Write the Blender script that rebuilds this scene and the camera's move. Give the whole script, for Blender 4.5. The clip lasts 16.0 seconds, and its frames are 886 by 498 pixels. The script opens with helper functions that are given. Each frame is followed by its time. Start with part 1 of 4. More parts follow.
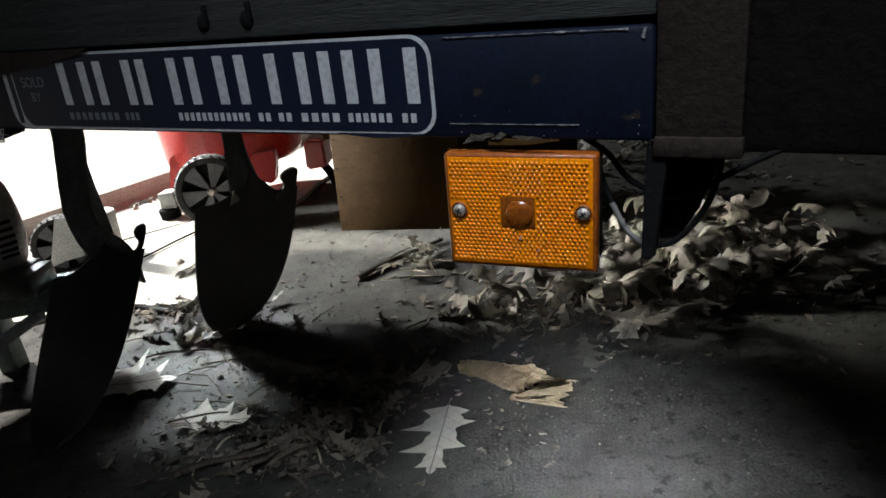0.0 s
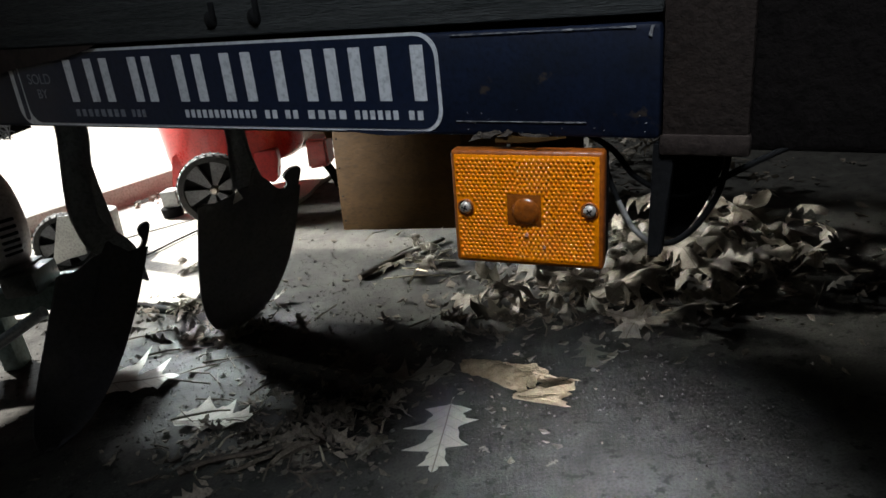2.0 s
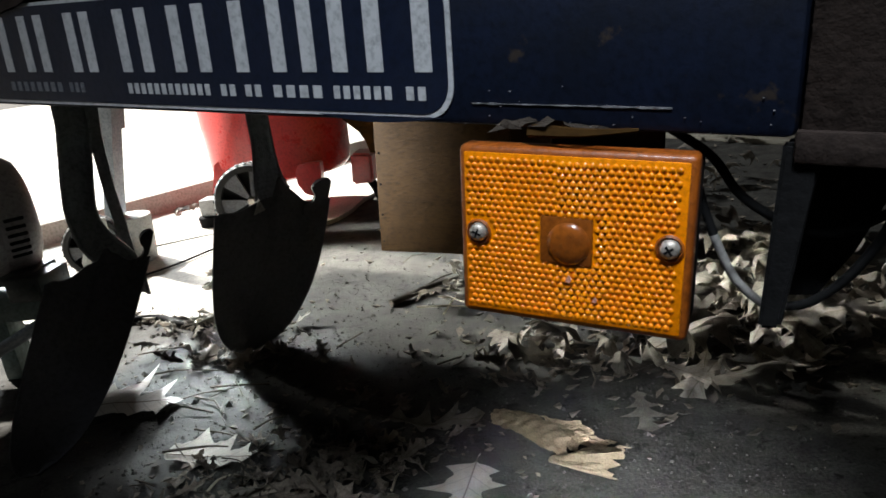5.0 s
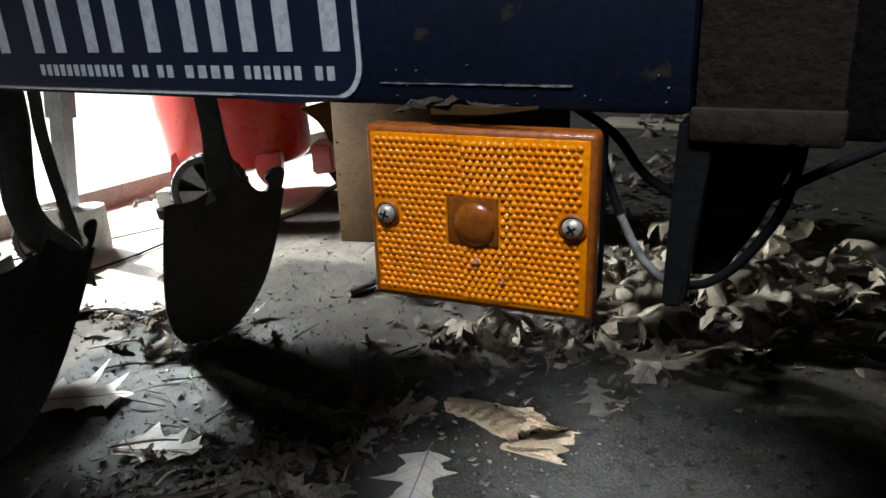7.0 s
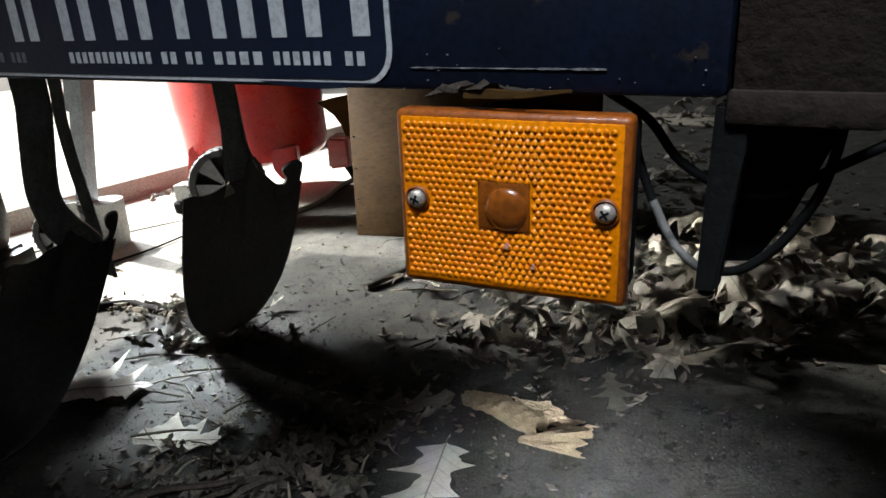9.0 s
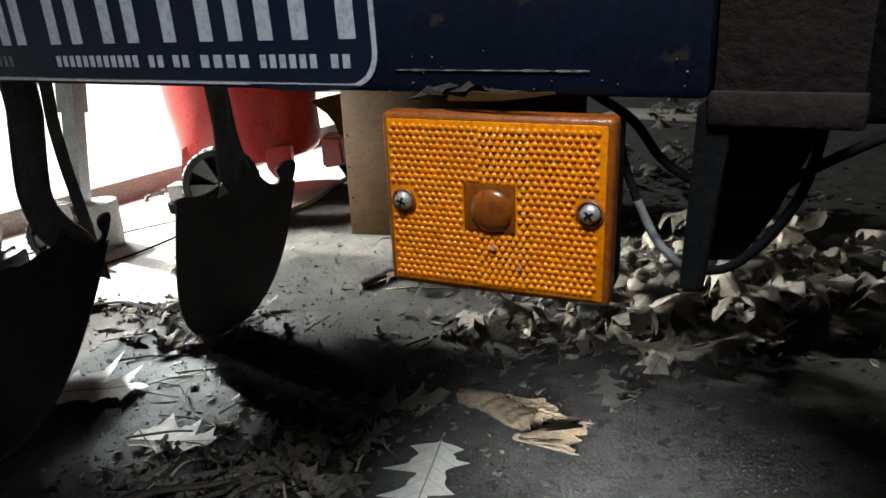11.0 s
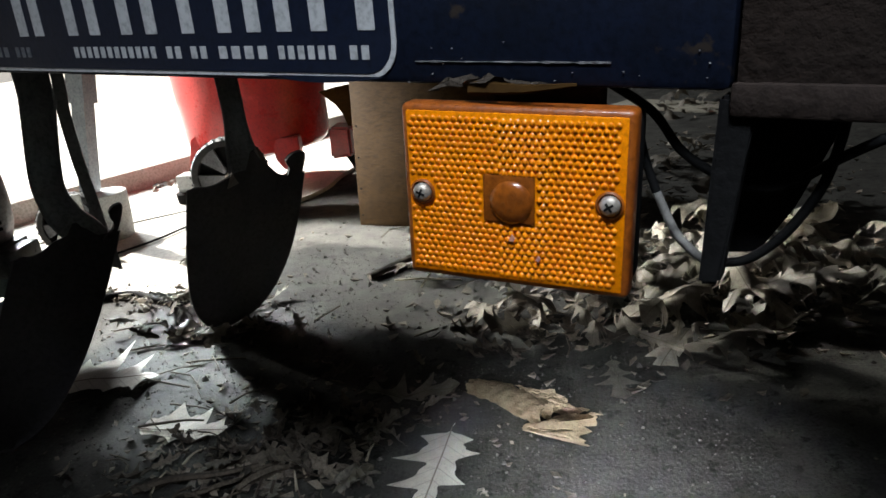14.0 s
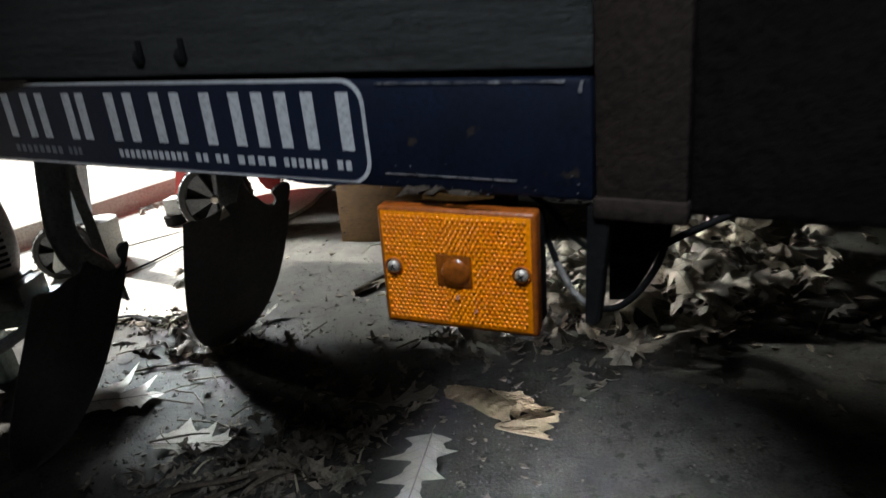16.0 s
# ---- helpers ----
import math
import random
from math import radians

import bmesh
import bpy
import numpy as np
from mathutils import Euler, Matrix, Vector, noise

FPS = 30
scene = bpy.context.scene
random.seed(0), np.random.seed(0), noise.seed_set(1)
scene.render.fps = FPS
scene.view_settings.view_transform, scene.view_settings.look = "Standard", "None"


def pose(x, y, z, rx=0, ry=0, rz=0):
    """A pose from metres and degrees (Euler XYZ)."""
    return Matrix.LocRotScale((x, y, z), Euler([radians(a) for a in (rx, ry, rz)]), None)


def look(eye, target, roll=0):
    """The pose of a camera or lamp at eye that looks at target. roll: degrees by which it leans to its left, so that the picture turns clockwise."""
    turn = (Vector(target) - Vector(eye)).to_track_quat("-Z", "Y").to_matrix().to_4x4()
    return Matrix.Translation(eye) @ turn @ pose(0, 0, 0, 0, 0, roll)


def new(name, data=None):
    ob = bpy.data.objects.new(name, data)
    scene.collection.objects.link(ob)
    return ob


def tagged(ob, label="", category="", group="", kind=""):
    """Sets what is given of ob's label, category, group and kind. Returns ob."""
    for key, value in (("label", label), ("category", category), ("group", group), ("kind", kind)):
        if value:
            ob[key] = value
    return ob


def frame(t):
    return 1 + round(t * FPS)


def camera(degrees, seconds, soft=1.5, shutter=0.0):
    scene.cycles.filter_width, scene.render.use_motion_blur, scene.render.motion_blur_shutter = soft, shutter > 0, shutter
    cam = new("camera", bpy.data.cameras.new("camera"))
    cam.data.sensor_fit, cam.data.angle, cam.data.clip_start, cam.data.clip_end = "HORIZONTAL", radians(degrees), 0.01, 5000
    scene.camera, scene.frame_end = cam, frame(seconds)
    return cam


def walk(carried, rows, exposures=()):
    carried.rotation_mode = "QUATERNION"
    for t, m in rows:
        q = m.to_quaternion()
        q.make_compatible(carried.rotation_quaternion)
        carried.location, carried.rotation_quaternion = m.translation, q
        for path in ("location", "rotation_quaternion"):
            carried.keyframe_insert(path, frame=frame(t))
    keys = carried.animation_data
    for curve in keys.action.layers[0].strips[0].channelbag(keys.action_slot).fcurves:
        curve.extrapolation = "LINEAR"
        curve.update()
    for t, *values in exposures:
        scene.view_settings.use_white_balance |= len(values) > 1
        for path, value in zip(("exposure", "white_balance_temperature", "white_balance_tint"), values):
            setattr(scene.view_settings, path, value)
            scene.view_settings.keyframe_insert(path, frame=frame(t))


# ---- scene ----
from mathutils.geometry import delaunay_2d_cdt

cam = camera(63.5, 16.0, soft=1.6, shutter=0.5)
PATH = [
    (0, (0.108, 0.095, 0.665), (0.019, 1.973, -0.017), -9.7),
    (0.5, (0.108, 0.093, 0.664), (0.016, 1.968, -0.025), -9.6),
    (1, (0.107, 0.091, 0.665), (0.021, 1.97, -0.016), -9.5),
    (1.5, (0.106, 0.095, 0.663), (0.022, 1.973, -0.019), -9.5),
    (2, (0.104, 0.093, 0.664), (0.013, 1.971, -0.017), -9.5),
    (2.5, (0.105, 0.092, 0.661), (0.014, 1.967, -0.029), -9.3),
    (3, (0.109, 0.108, 0.656), (0.035, 1.99, -0.017), -9.1),
    (3.5, (0.119, 0.161, 0.636), (-0.086, 2.045, -0.001), -9.3),
    (4, (0.119, 0.205, 0.619), (-0.191, 2.072, -0.028), -10.7),
    (4.5, (0.119, 0.247, 0.614), (-0.158, 2.138, 0.023), -8.5),
    (7, (0.149, 0.256, 0.604), (0.001, 2.148, -0.026), -7.0),
    (7.5, (0.1435, 0.253, 0.5995), (-0.036, 2.141, -0.039), -7.0),
    (8, (0.141, 0.255, 0.606), (-0.063, 2.144, -0.020), -7.5),
    (8.5, (0.143, 0.255, 0.600), (-0.043, 2.14, -0.045), -7.3),
    (9, (0.141, 0.255, 0.6), (-0.045, 2.142, -0.036), -7.1),
    (11.5, (0.146, 0.254, 0.602), (-0.029, 2.137, -0.051), -7.6),
    (12, (0.143, 0.253, 0.6), (-0.035, 2.132, -0.064), -7.3),
    (12.5, (0.142, 0.253, 0.6), (-0.044, 2.129, -0.067), -7.2),
    (13, (0.141, 0.254, 0.604), (-0.051, 2.13, -0.063), -7.2),
    (13.5, (0.142, 0.253, 0.604), (-0.057, 2.13, -0.058), -7.5),
    (14, (0.14, 0.253, 0.603), (-0.056, 2.129, -0.063), -7.6),
    (14.5, (0.138, 0.253, 0.605), (-0.059, 2.132, -0.051), -7.5),
    (15, (0.134, 0.253, 0.607), (-0.073, 2.128, -0.055), -7.6),
    (15.5, (0.15, 0.214, 0.619), (-0.039, 2.093, -0.037), -7.5),
    (16, (0.167, 0.139, 0.68), (0.024, 2.017, 0.008), -9.4),
]
walk(cam, [(t, look(eye, target, roll)) for t, eye, target, roll in PATH], [(0.0, 1.6), (2.6, 1.6), (4.0, 1.9), (15.2, 1.9), (16.0, 1.6)])

# ---- light: sun and sky from the open side, plus five added fill lamps
world = bpy.data.worlds.new("sky")
scene.world = world
world.use_nodes = True
wn = world.node_tree.nodes
sky = wn.new("ShaderNodeTexSky")
sky.sky_type, sky.sun_disc = "NISHITA", False
SUN_DIR = Vector((-0.62, 0.52, 0.62)).normalized()
sky.sun_elevation = math.asin(SUN_DIR.z)
sky.sun_rotation = math.atan2(SUN_DIR.x, SUN_DIR.y)
world.node_tree.links.new(sky.outputs[0], wn["Background"].inputs[0])
wn["Background"].inputs[1].default_value = 0.009
sun = new("sun", bpy.data.lights.new("sun", "SUN"))
sun.data.energy, sun.data.angle, sun.data.color = 4.6, radians(1.5), (1.0, 0.95, 0.88)
sun.matrix_world = look((SUN_DIR * 8)[:], (0, 0, 0))
# Fill lamp for the beam and marker; its roof hole is made up.
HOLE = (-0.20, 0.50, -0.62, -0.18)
gap = new("roof_hole_fill", bpy.data.lights.new("roof_hole_fill", "AREA"))
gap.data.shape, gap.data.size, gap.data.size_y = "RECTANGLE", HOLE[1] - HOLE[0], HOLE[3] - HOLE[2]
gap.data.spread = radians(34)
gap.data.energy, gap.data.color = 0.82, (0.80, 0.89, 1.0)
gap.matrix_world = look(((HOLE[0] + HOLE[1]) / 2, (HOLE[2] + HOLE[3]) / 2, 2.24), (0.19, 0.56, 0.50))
# Narrow fill lamp for the near floor, set in an invented wall hole.
WALL_HOLE = (0.03, 0.43, 1.72, 2.02)
shaft = new("wall_hole_fill", bpy.data.lights.new("wall_hole_fill", "AREA"))
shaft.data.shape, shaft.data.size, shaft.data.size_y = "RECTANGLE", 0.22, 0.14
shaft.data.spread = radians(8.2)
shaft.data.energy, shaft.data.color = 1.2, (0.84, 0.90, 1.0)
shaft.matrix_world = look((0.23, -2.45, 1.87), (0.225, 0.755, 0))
# Added narrow lamp on the yard side, aimed at leaves between the blades.
yard = new("yard_side_fill", bpy.data.lights.new("yard_side_fill", "AREA"))
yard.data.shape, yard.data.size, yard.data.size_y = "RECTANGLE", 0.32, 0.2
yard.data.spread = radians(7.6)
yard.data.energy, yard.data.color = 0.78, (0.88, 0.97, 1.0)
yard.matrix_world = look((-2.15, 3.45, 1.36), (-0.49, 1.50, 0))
# Added lamp lighting the floor from the shovel back to the leaf heap.
opening = new("open_side_fill", bpy.data.lights.new("open_side_fill", "AREA"))
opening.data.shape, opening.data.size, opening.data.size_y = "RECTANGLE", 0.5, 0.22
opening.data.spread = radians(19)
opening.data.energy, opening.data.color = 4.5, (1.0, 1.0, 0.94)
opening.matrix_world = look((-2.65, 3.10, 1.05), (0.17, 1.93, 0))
# Added lamp high at the open side, to lift the far floor.
upper = new("upper_fill", bpy.data.lights.new("upper_fill", "AREA"))
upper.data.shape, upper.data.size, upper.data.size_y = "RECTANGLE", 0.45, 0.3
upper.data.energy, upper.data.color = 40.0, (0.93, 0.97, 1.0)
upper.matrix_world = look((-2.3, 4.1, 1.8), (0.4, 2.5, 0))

# ---- materials
def mat(name, c1, c2=None, rough=0.7, metal=0.0, scale=12.0, grain=90.0, bump=0.3, spots=None, spot_scale=25.0, spot_cut=0.62,
        stretch=(1, 1, 1), coat=0.0, island=0.0, detail=6.0, spec=0.35):
    """Two noises mix c1 and c2, a third lays sharp-edged spots over them; grain gives the fine relief."""
    m = bpy.data.materials.new(name)
    m.use_nodes = True
    nt = m.node_tree
    n, l = nt.nodes, nt.links
    p = n["Principled BSDF"]
    co = n.new("ShaderNodeTexCoord")
    mp = n.new("ShaderNodeMapping")
    mp.inputs["Scale"].default_value = stretch
    l.new(co.outputs["Object"], mp.inputs[0])
    c2 = c2 or tuple(0.6 * v for v in c1)

    def noise_tex(sc, det=detail):
        t = n.new("ShaderNodeTexNoise")
        t.inputs["Scale"].default_value, t.inputs["Detail"].default_value, t.inputs["Roughness"].default_value = sc, det, 0.65
        l.new(mp.outputs[0], t.inputs["Vector"])
        return t

    def ramp(a, b, src):
        r = n.new("ShaderNodeMapRange")
        r.inputs[1].default_value, r.inputs[2].default_value = a, b
        l.new(src, r.inputs[0])
        return r.outputs[0]

    def mix(fac, a, b):
        x = n.new("ShaderNodeMix")
        x.data_type = "RGBA"
        l.new(fac, x.inputs[0])
        for sock, v in ((x.inputs[6], a), (x.inputs[7], b)):
            if isinstance(v, tuple):
                sock.default_value = (*v, 1)
            else:
                l.new(v, sock)
        return x.outputs[2]

    big, fine = noise_tex(scale), noise_tex(grain, 3.0)
    col = mix(ramp(0.32, 0.68, big.outputs[0]), c1, c2)
    col = mix(ramp(0.45, 0.8, fine.outputs[0]), col, tuple(0.55 * v for v in c2))
    if spots:
        col = mix(ramp(spot_cut, spot_cut + 0.06, noise_tex(spot_scale, 8.0).outputs[0]), col, spots)
    if island:
        info = n.new("ShaderNodeObjectInfo")
        geo = n.new("ShaderNodeNewGeometry")
        add = n.new("ShaderNodeMath")
        add.operation = "ADD"
        l.new(info.outputs["Random"], add.inputs[0])
        l.new(geo.outputs["Random Per Island"], add.inputs[1])
        wrap = n.new("ShaderNodeMath")
        wrap.operation = "FRACT"
        l.new(add.outputs[0], wrap.inputs[0])
        hsv = n.new("ShaderNodeHueSaturation")
        l.new(ramp(0, 1, wrap.outputs[0]), hsv.inputs["Value"])
        hsv.inputs["Value"].default_value = 1
        val = n.new("ShaderNodeMapRange")
        val.inputs[3].default_value, val.inputs[4].default_value = 1 - island, 1 + island
        l.new(wrap.outputs[0], val.inputs[0])
        l.new(val.outputs[0], hsv.inputs["Value"])
        l.new(col, hsv.inputs["Color"])
        col = hsv.outputs[0]
    l.new(col, p.inputs["Base Color"])
    rr = n.new("ShaderNodeMapRange")
    rr.inputs[3].default_value, rr.inputs[4].default_value = max(0.05, rough - 0.15), min(1, rough + 0.15)
    l.new(big.outputs[0], rr.inputs[0])
    l.new(rr.outputs[0], p.inputs["Roughness"])
    p.inputs["Metallic"].default_value = metal
    p.inputs["Specular IOR Level"].default_value = spec
    p.inputs["Coat Weight"].default_value = coat
    if bump:
        b = n.new("ShaderNodeBump")
        b.inputs["Strength"].default_value, b.inputs["Distance"].default_value = bump, 0.004
        l.new(fine.outputs[0], b.inputs["Height"])
        b2 = n.new("ShaderNodeBump")
        b2.inputs["Strength"].default_value, b2.inputs["Distance"].default_value = bump * 0.7, 0.012
        l.new(big.outputs[0], b2.inputs["Height"])
        l.new(b.outputs[0], b2.inputs["Normal"])
        l.new(b2.outputs[0], p.inputs["Normal"])
    return m


def leaf_mat(name, c1, c2, vein, island):
    """Dry leaf: mottled blade, side veins running forward from the midrib along local x, a little light through it."""
    m = mat(name, c1, c2, 0.72, scale=9, grain=120, bump=0.3, spots=tuple(0.38 * v for v in c2), spot_scale=30, spot_cut=0.67, island=island)
    nt = m.node_tree
    n, l = nt.nodes, nt.links
    p = n["Principled BSDF"]

    def math_node(op, a, b=None):
        q = n.new("ShaderNodeMath")
        q.operation = op
        for k, v in enumerate((a, b)):
            if v is None:
                continue
            if isinstance(v, (int, float)):
                q.inputs[k].default_value = v
            else:
                l.new(v, q.inputs[k])
        return q.outputs[0]

    sep = n.new("ShaderNodeSeparateXYZ")
    l.new(n["Texture Coordinate"].outputs["Object"], sep.inputs[0])
    ay = math_node("ABSOLUTE", sep.outputs[1])
    wave = math_node("SINE", math_node("MULTIPLY", math_node("SUBTRACT", sep.outputs[0], math_node("MULTIPLY", ay, 0.85)), 44.0))
    side = n.new("ShaderNodeMapRange")
    side.inputs[1].default_value, side.inputs[2].default_value = 0.93, 1.0
    l.new(wave, side.inputs[0])
    rib = n.new("ShaderNodeMapRange")
    rib.inputs[1].default_value, rib.inputs[2].default_value = 0.008, 0.004
    l.new(ay, rib.inputs[0])
    fac = math_node("MULTIPLY", math_node("MAXIMUM", math_node("MULTIPLY", side.outputs[0], 0.45), rib.outputs[0]), 0.8)
    old = p.inputs["Base Color"].links[0].from_socket
    x = n.new("ShaderNodeMix")
    x.data_type = "RGBA"
    l.new(fac, x.inputs[0])
    l.new(old, x.inputs[6])
    x.inputs[7].default_value = (*vein, 1)
    l.new(x.outputs[2], p.inputs["Base Color"])
    tr = n.new("ShaderNodeBsdfTranslucent")
    l.new(x.outputs[2], tr.inputs[0])
    both = n.new("ShaderNodeMixShader")
    both.inputs[0].default_value = 0.18
    l.new(p.outputs[0], both.inputs[1])
    l.new(tr.outputs[0], both.inputs[2])
    l.new(both.outputs[0], n["Material Output"].inputs[0])
    return m


# Below plain concrete in tone: some of the shade is in the floor.
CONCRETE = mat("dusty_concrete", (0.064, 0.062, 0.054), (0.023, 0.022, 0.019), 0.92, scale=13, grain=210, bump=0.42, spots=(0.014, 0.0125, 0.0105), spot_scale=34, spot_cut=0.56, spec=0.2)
KERB = mat("weathered_kerb", (0.42, 0.42, 0.38), (0.32, 0.31, 0.275), 0.9, scale=9, grain=120, bump=0.6)
PAVING = mat("pale_paving", (0.55, 0.53, 0.48), (0.45, 0.43, 0.39), 0.9, scale=3, grain=100, bump=0.3)
FRAME_STEEL = mat("blue_black_painted_steel", (0.0065, 0.0105, 0.025), (0.004, 0.006, 0.012), 0.5, 0.0, scale=22, grain=260, bump=0.05, spots=(0.028, 0.022, 0.019), spot_scale=38, spot_cut=0.63, spec=0.15)
WORN = mat("paint_worn_edge", (0.42, 0.42, 0.42), (0.08, 0.08, 0.09), 0.6, 0.3, scale=60, grain=300, bump=0.3, stretch=(1, 1, 1))
RUSTY = mat("rusty_black_plate", (0.030, 0.0215, 0.018), (0.021, 0.016, 0.0135), 0.85, 0.0, scale=14, grain=170, bump=0.25, spots=(0.046, 0.029, 0.021), spot_scale=50, spot_cut=0.66, spec=0.08)
BLACK = mat("black_rubber", (0.006, 0.006, 0.0065), (0.009, 0.009, 0.009), 0.85, scale=20, grain=150, bump=0.2, spec=0.08)
DECK = mat("grey_weathered_wood", (0.058, 0.060, 0.058), (0.030, 0.032, 0.031), 0.9, scale=10, grain=80, bump=0.5, stretch=(1, 12, 14), spec=0.08)
STRIP_PALE = mat("pale_light_strip", (0.30, 0.28, 0.22), (0.17, 0.155, 0.12), 0.9, scale=12, grain=70, bump=0.4, stretch=(1, 12, 12))
CABLE = mat("cable_sheath", (0.004, 0.004, 0.004), (0.007, 0.007, 0.007), 0.8, scale=30, grain=200, bump=0.1, spec=0.12)
CABLE_WORN = mat("dusty_pale_cable", (0.24, 0.23, 0.21), (0.10, 0.095, 0.09), 0.8, scale=60, grain=200, bump=0.2)
BLADE = mat("blackened_blade_steel", (0.075, 0.072, 0.078), (0.10, 0.095, 0.092), 0.5, 0.2, scale=12, grain=130, bump=0.3, spots=(0.03, 0.026, 0.022), spot_scale=40, spot_cut=0.68, spec=0.08)
# Base lifted well above dark steel: lens haze is put into the colour.
SHANK = mat("hazed_shank_steel", (0.34, 0.36, 0.36), (0.22, 0.225, 0.23), 0.5, 0.2, scale=14, grain=150, bump=0.4)
AMBER = mat("amber_lens_plastic", (0.90, 0.27, 0.002), (0.80, 0.21, 0.001), 0.28, scale=40, grain=400, bump=0.08, coat=0.1, spots=(0.62, 0.26, 0.03), spot_scale=90, spot_cut=0.70)
AMBER_EDGE = mat("amber_rim_plastic", (0.34, 0.085, 0.008), (0.22, 0.055, 0.008), 0.45, scale=50, grain=300, bump=0.15, coat=0.2, spots=(0.30, 0.17, 0.09), spot_scale=60, spot_cut=0.66)
AMBER_DARK = mat("smoked_amber_window", (0.30, 0.080, 0.008), (0.19, 0.050, 0.008), 0.25, scale=60, grain=260, bump=0.05, coat=0.5)
SCREW = mat("zinc_screw", (0.62, 0.58, 0.52), (0.40, 0.35, 0.29), 0.38, 0.5, scale=150, grain=700, bump=0.15)
STICK_WHITE = mat("sticker_white_print", (0.50, 0.51, 0.52), (0.42, 0.43, 0.44), 0.45, scale=40, grain=250, bump=0.05, spots=(0.25, 0.25, 0.25), spot_scale=130, spot_cut=0.70)
STICK_NAVY = mat("sticker_navy_print", (0.006, 0.010, 0.024), (0.009, 0.013, 0.026), 0.5, scale=30, grain=250, bump=0.06, spots=(0.02, 0.024, 0.034), spot_scale=160, spot_cut=0.70, spec=0.12)
FADED = mat("faded_grey_print", (0.16, 0.17, 0.19), (0.10, 0.11, 0.13), 0.6, scale=60, grain=250, bump=0.05)
# Much darker than plywood; the box front's shade is mixed into this colour.
PLYWOOD = mat("shade_darkened_plywood", (0.052, 0.026, 0.0062), (0.030, 0.0148, 0.0036), 0.8, scale=7, grain=50, bump=0.2, stretch=(1, 1.5, 2.5), spots=(0.045, 0.025, 0.013), spot_scale=6, spot_cut=0.66, spec=0.08)
RED = mat("red_painted_tank", (0.60, 0.040, 0.035), (0.50, 0.030, 0.028), 0.30, scale=6, grain=120, bump=0.06, coat=0.3)
TYRE = mat("grey_tyre_rubber", (0.028, 0.028, 0.028), (0.018, 0.018, 0.018), 0.8, scale=30, grain=160, bump=0.3)
RIM = mat("grey_plastic_rim", (0.13, 0.135, 0.15), (0.08, 0.083, 0.09), 0.5, scale=25, grain=160, bump=0.15)
# Frame and motor tones are raised; veiling haze is part of them.
GREEN = mat("grey_green_machine_paint", (0.26, 0.35, 0.34), (0.18, 0.24, 0.23), 0.4, scale=10, grain=120, bump=0.2, spots=(0.10, 0.07, 0.05), spot_scale=25, spot_cut=0.68)
MOTOR = mat("black_motor_casing", (0.07, 0.082, 0.082), (0.10, 0.11, 0.11), 0.3, 0.1, scale=12, grain=120, bump=0.2)
END_BELL = mat("cast_end_bell", (0.46, 0.43, 0.42), (0.34, 0.31, 0.31), 0.5, 0.1, scale=16, grain=150, bump=0.25)
MUDGUARD = mat("brown_black_plate", (0.012, 0.0095, 0.0088), (0.007, 0.0058, 0.0052), 0.85, scale=18, grain=170, bump=0.2, spec=0.06)
GALV = mat("galvanised_post", (0.42, 0.46, 0.50), (0.32, 0.35, 0.38), 0.5, 0.5, scale=22, grain=150, bump=0.15)
BLOCK = mat("pale_masonry_block", (0.52, 0.53, 0.52), (0.40, 0.41, 0.40), 0.9, scale=14, grain=160, bump=0.5)
LEAF_PALE = leaf_mat("pale_oak_leaf", (0.66, 0.62, 0.55), (0.54, 0.50, 0.43), (0.13, 0.09, 0.065), 0.1)
LEAF = leaf_mat("dry_oak_leaf", (0.25, 0.228, 0.19), (0.145, 0.124, 0.098), (0.10, 0.09, 0.06), 0.5)
LITTER = mat("dark_leaf_crumb", (0.16, 0.135, 0.105), (0.08, 0.065, 0.05), 0.85, scale=40, grain=220, bump=0.35, island=0.85)
GRIT = mat("soil_and_mortar_grit", (0.085, 0.08, 0.07), (0.035, 0.032, 0.028), 0.95, scale=60, grain=300, bump=0.2, island=0.45)
CHIP = mat("pale_pink_chip", (0.70, 0.30, 0.20), (0.55, 0.24, 0.16), 0.8, scale=200, grain=600, bump=0.2)
LEAF_TAN = mat("tan_curled_leaf", (0.43, 0.335, 0.215), (0.28, 0.21, 0.13), 0.78, scale=48, grain=420, bump=0.45, spots=(0.17, 0.115, 0.07), spot_scale=95, spot_cut=0.63)
TWIG = mat("dry_twig", (0.11, 0.088, 0.066), (0.06, 0.047, 0.036), 0.9, scale=40, grain=200, bump=0.4, island=0.4)
DARK_SCRAP = mat("dirty_dark_scrap", (0.055, 0.045, 0.036), (0.03, 0.024, 0.019), 0.9, scale=60, grain=300, bump=0.4, spec=0.08)
BARK = mat("grey_brown_bark", (0.17, 0.14, 0.105), (0.07, 0.055, 0.04), 0.9, scale=60, grain=260, bump=0.8, stretch=(1, 1, 1))
STRAW = mat("bleached_straw", (0.50, 0.44, 0.32), (0.36, 0.31, 0.22), 0.8, scale=40, grain=200, bump=0.2)
CARD = mat("pale_cardboard", (0.55, 0.52, 0.47), (0.45, 0.42, 0.38), 0.9, scale=7, grain=110, bump=0.25)
ROOFING = mat("dark_roof_boards", (0.075, 0.062, 0.05), (0.045, 0.038, 0.03), 0.9, scale=5, grain=60, bump=0.4, stretch=(1, 8, 1))
WALLING = mat("dark_wall_boards", (0.11, 0.095, 0.08), (0.07, 0.06, 0.05), 0.9, scale=5, grain=60, bump=0.4, stretch=(8, 8, 1))


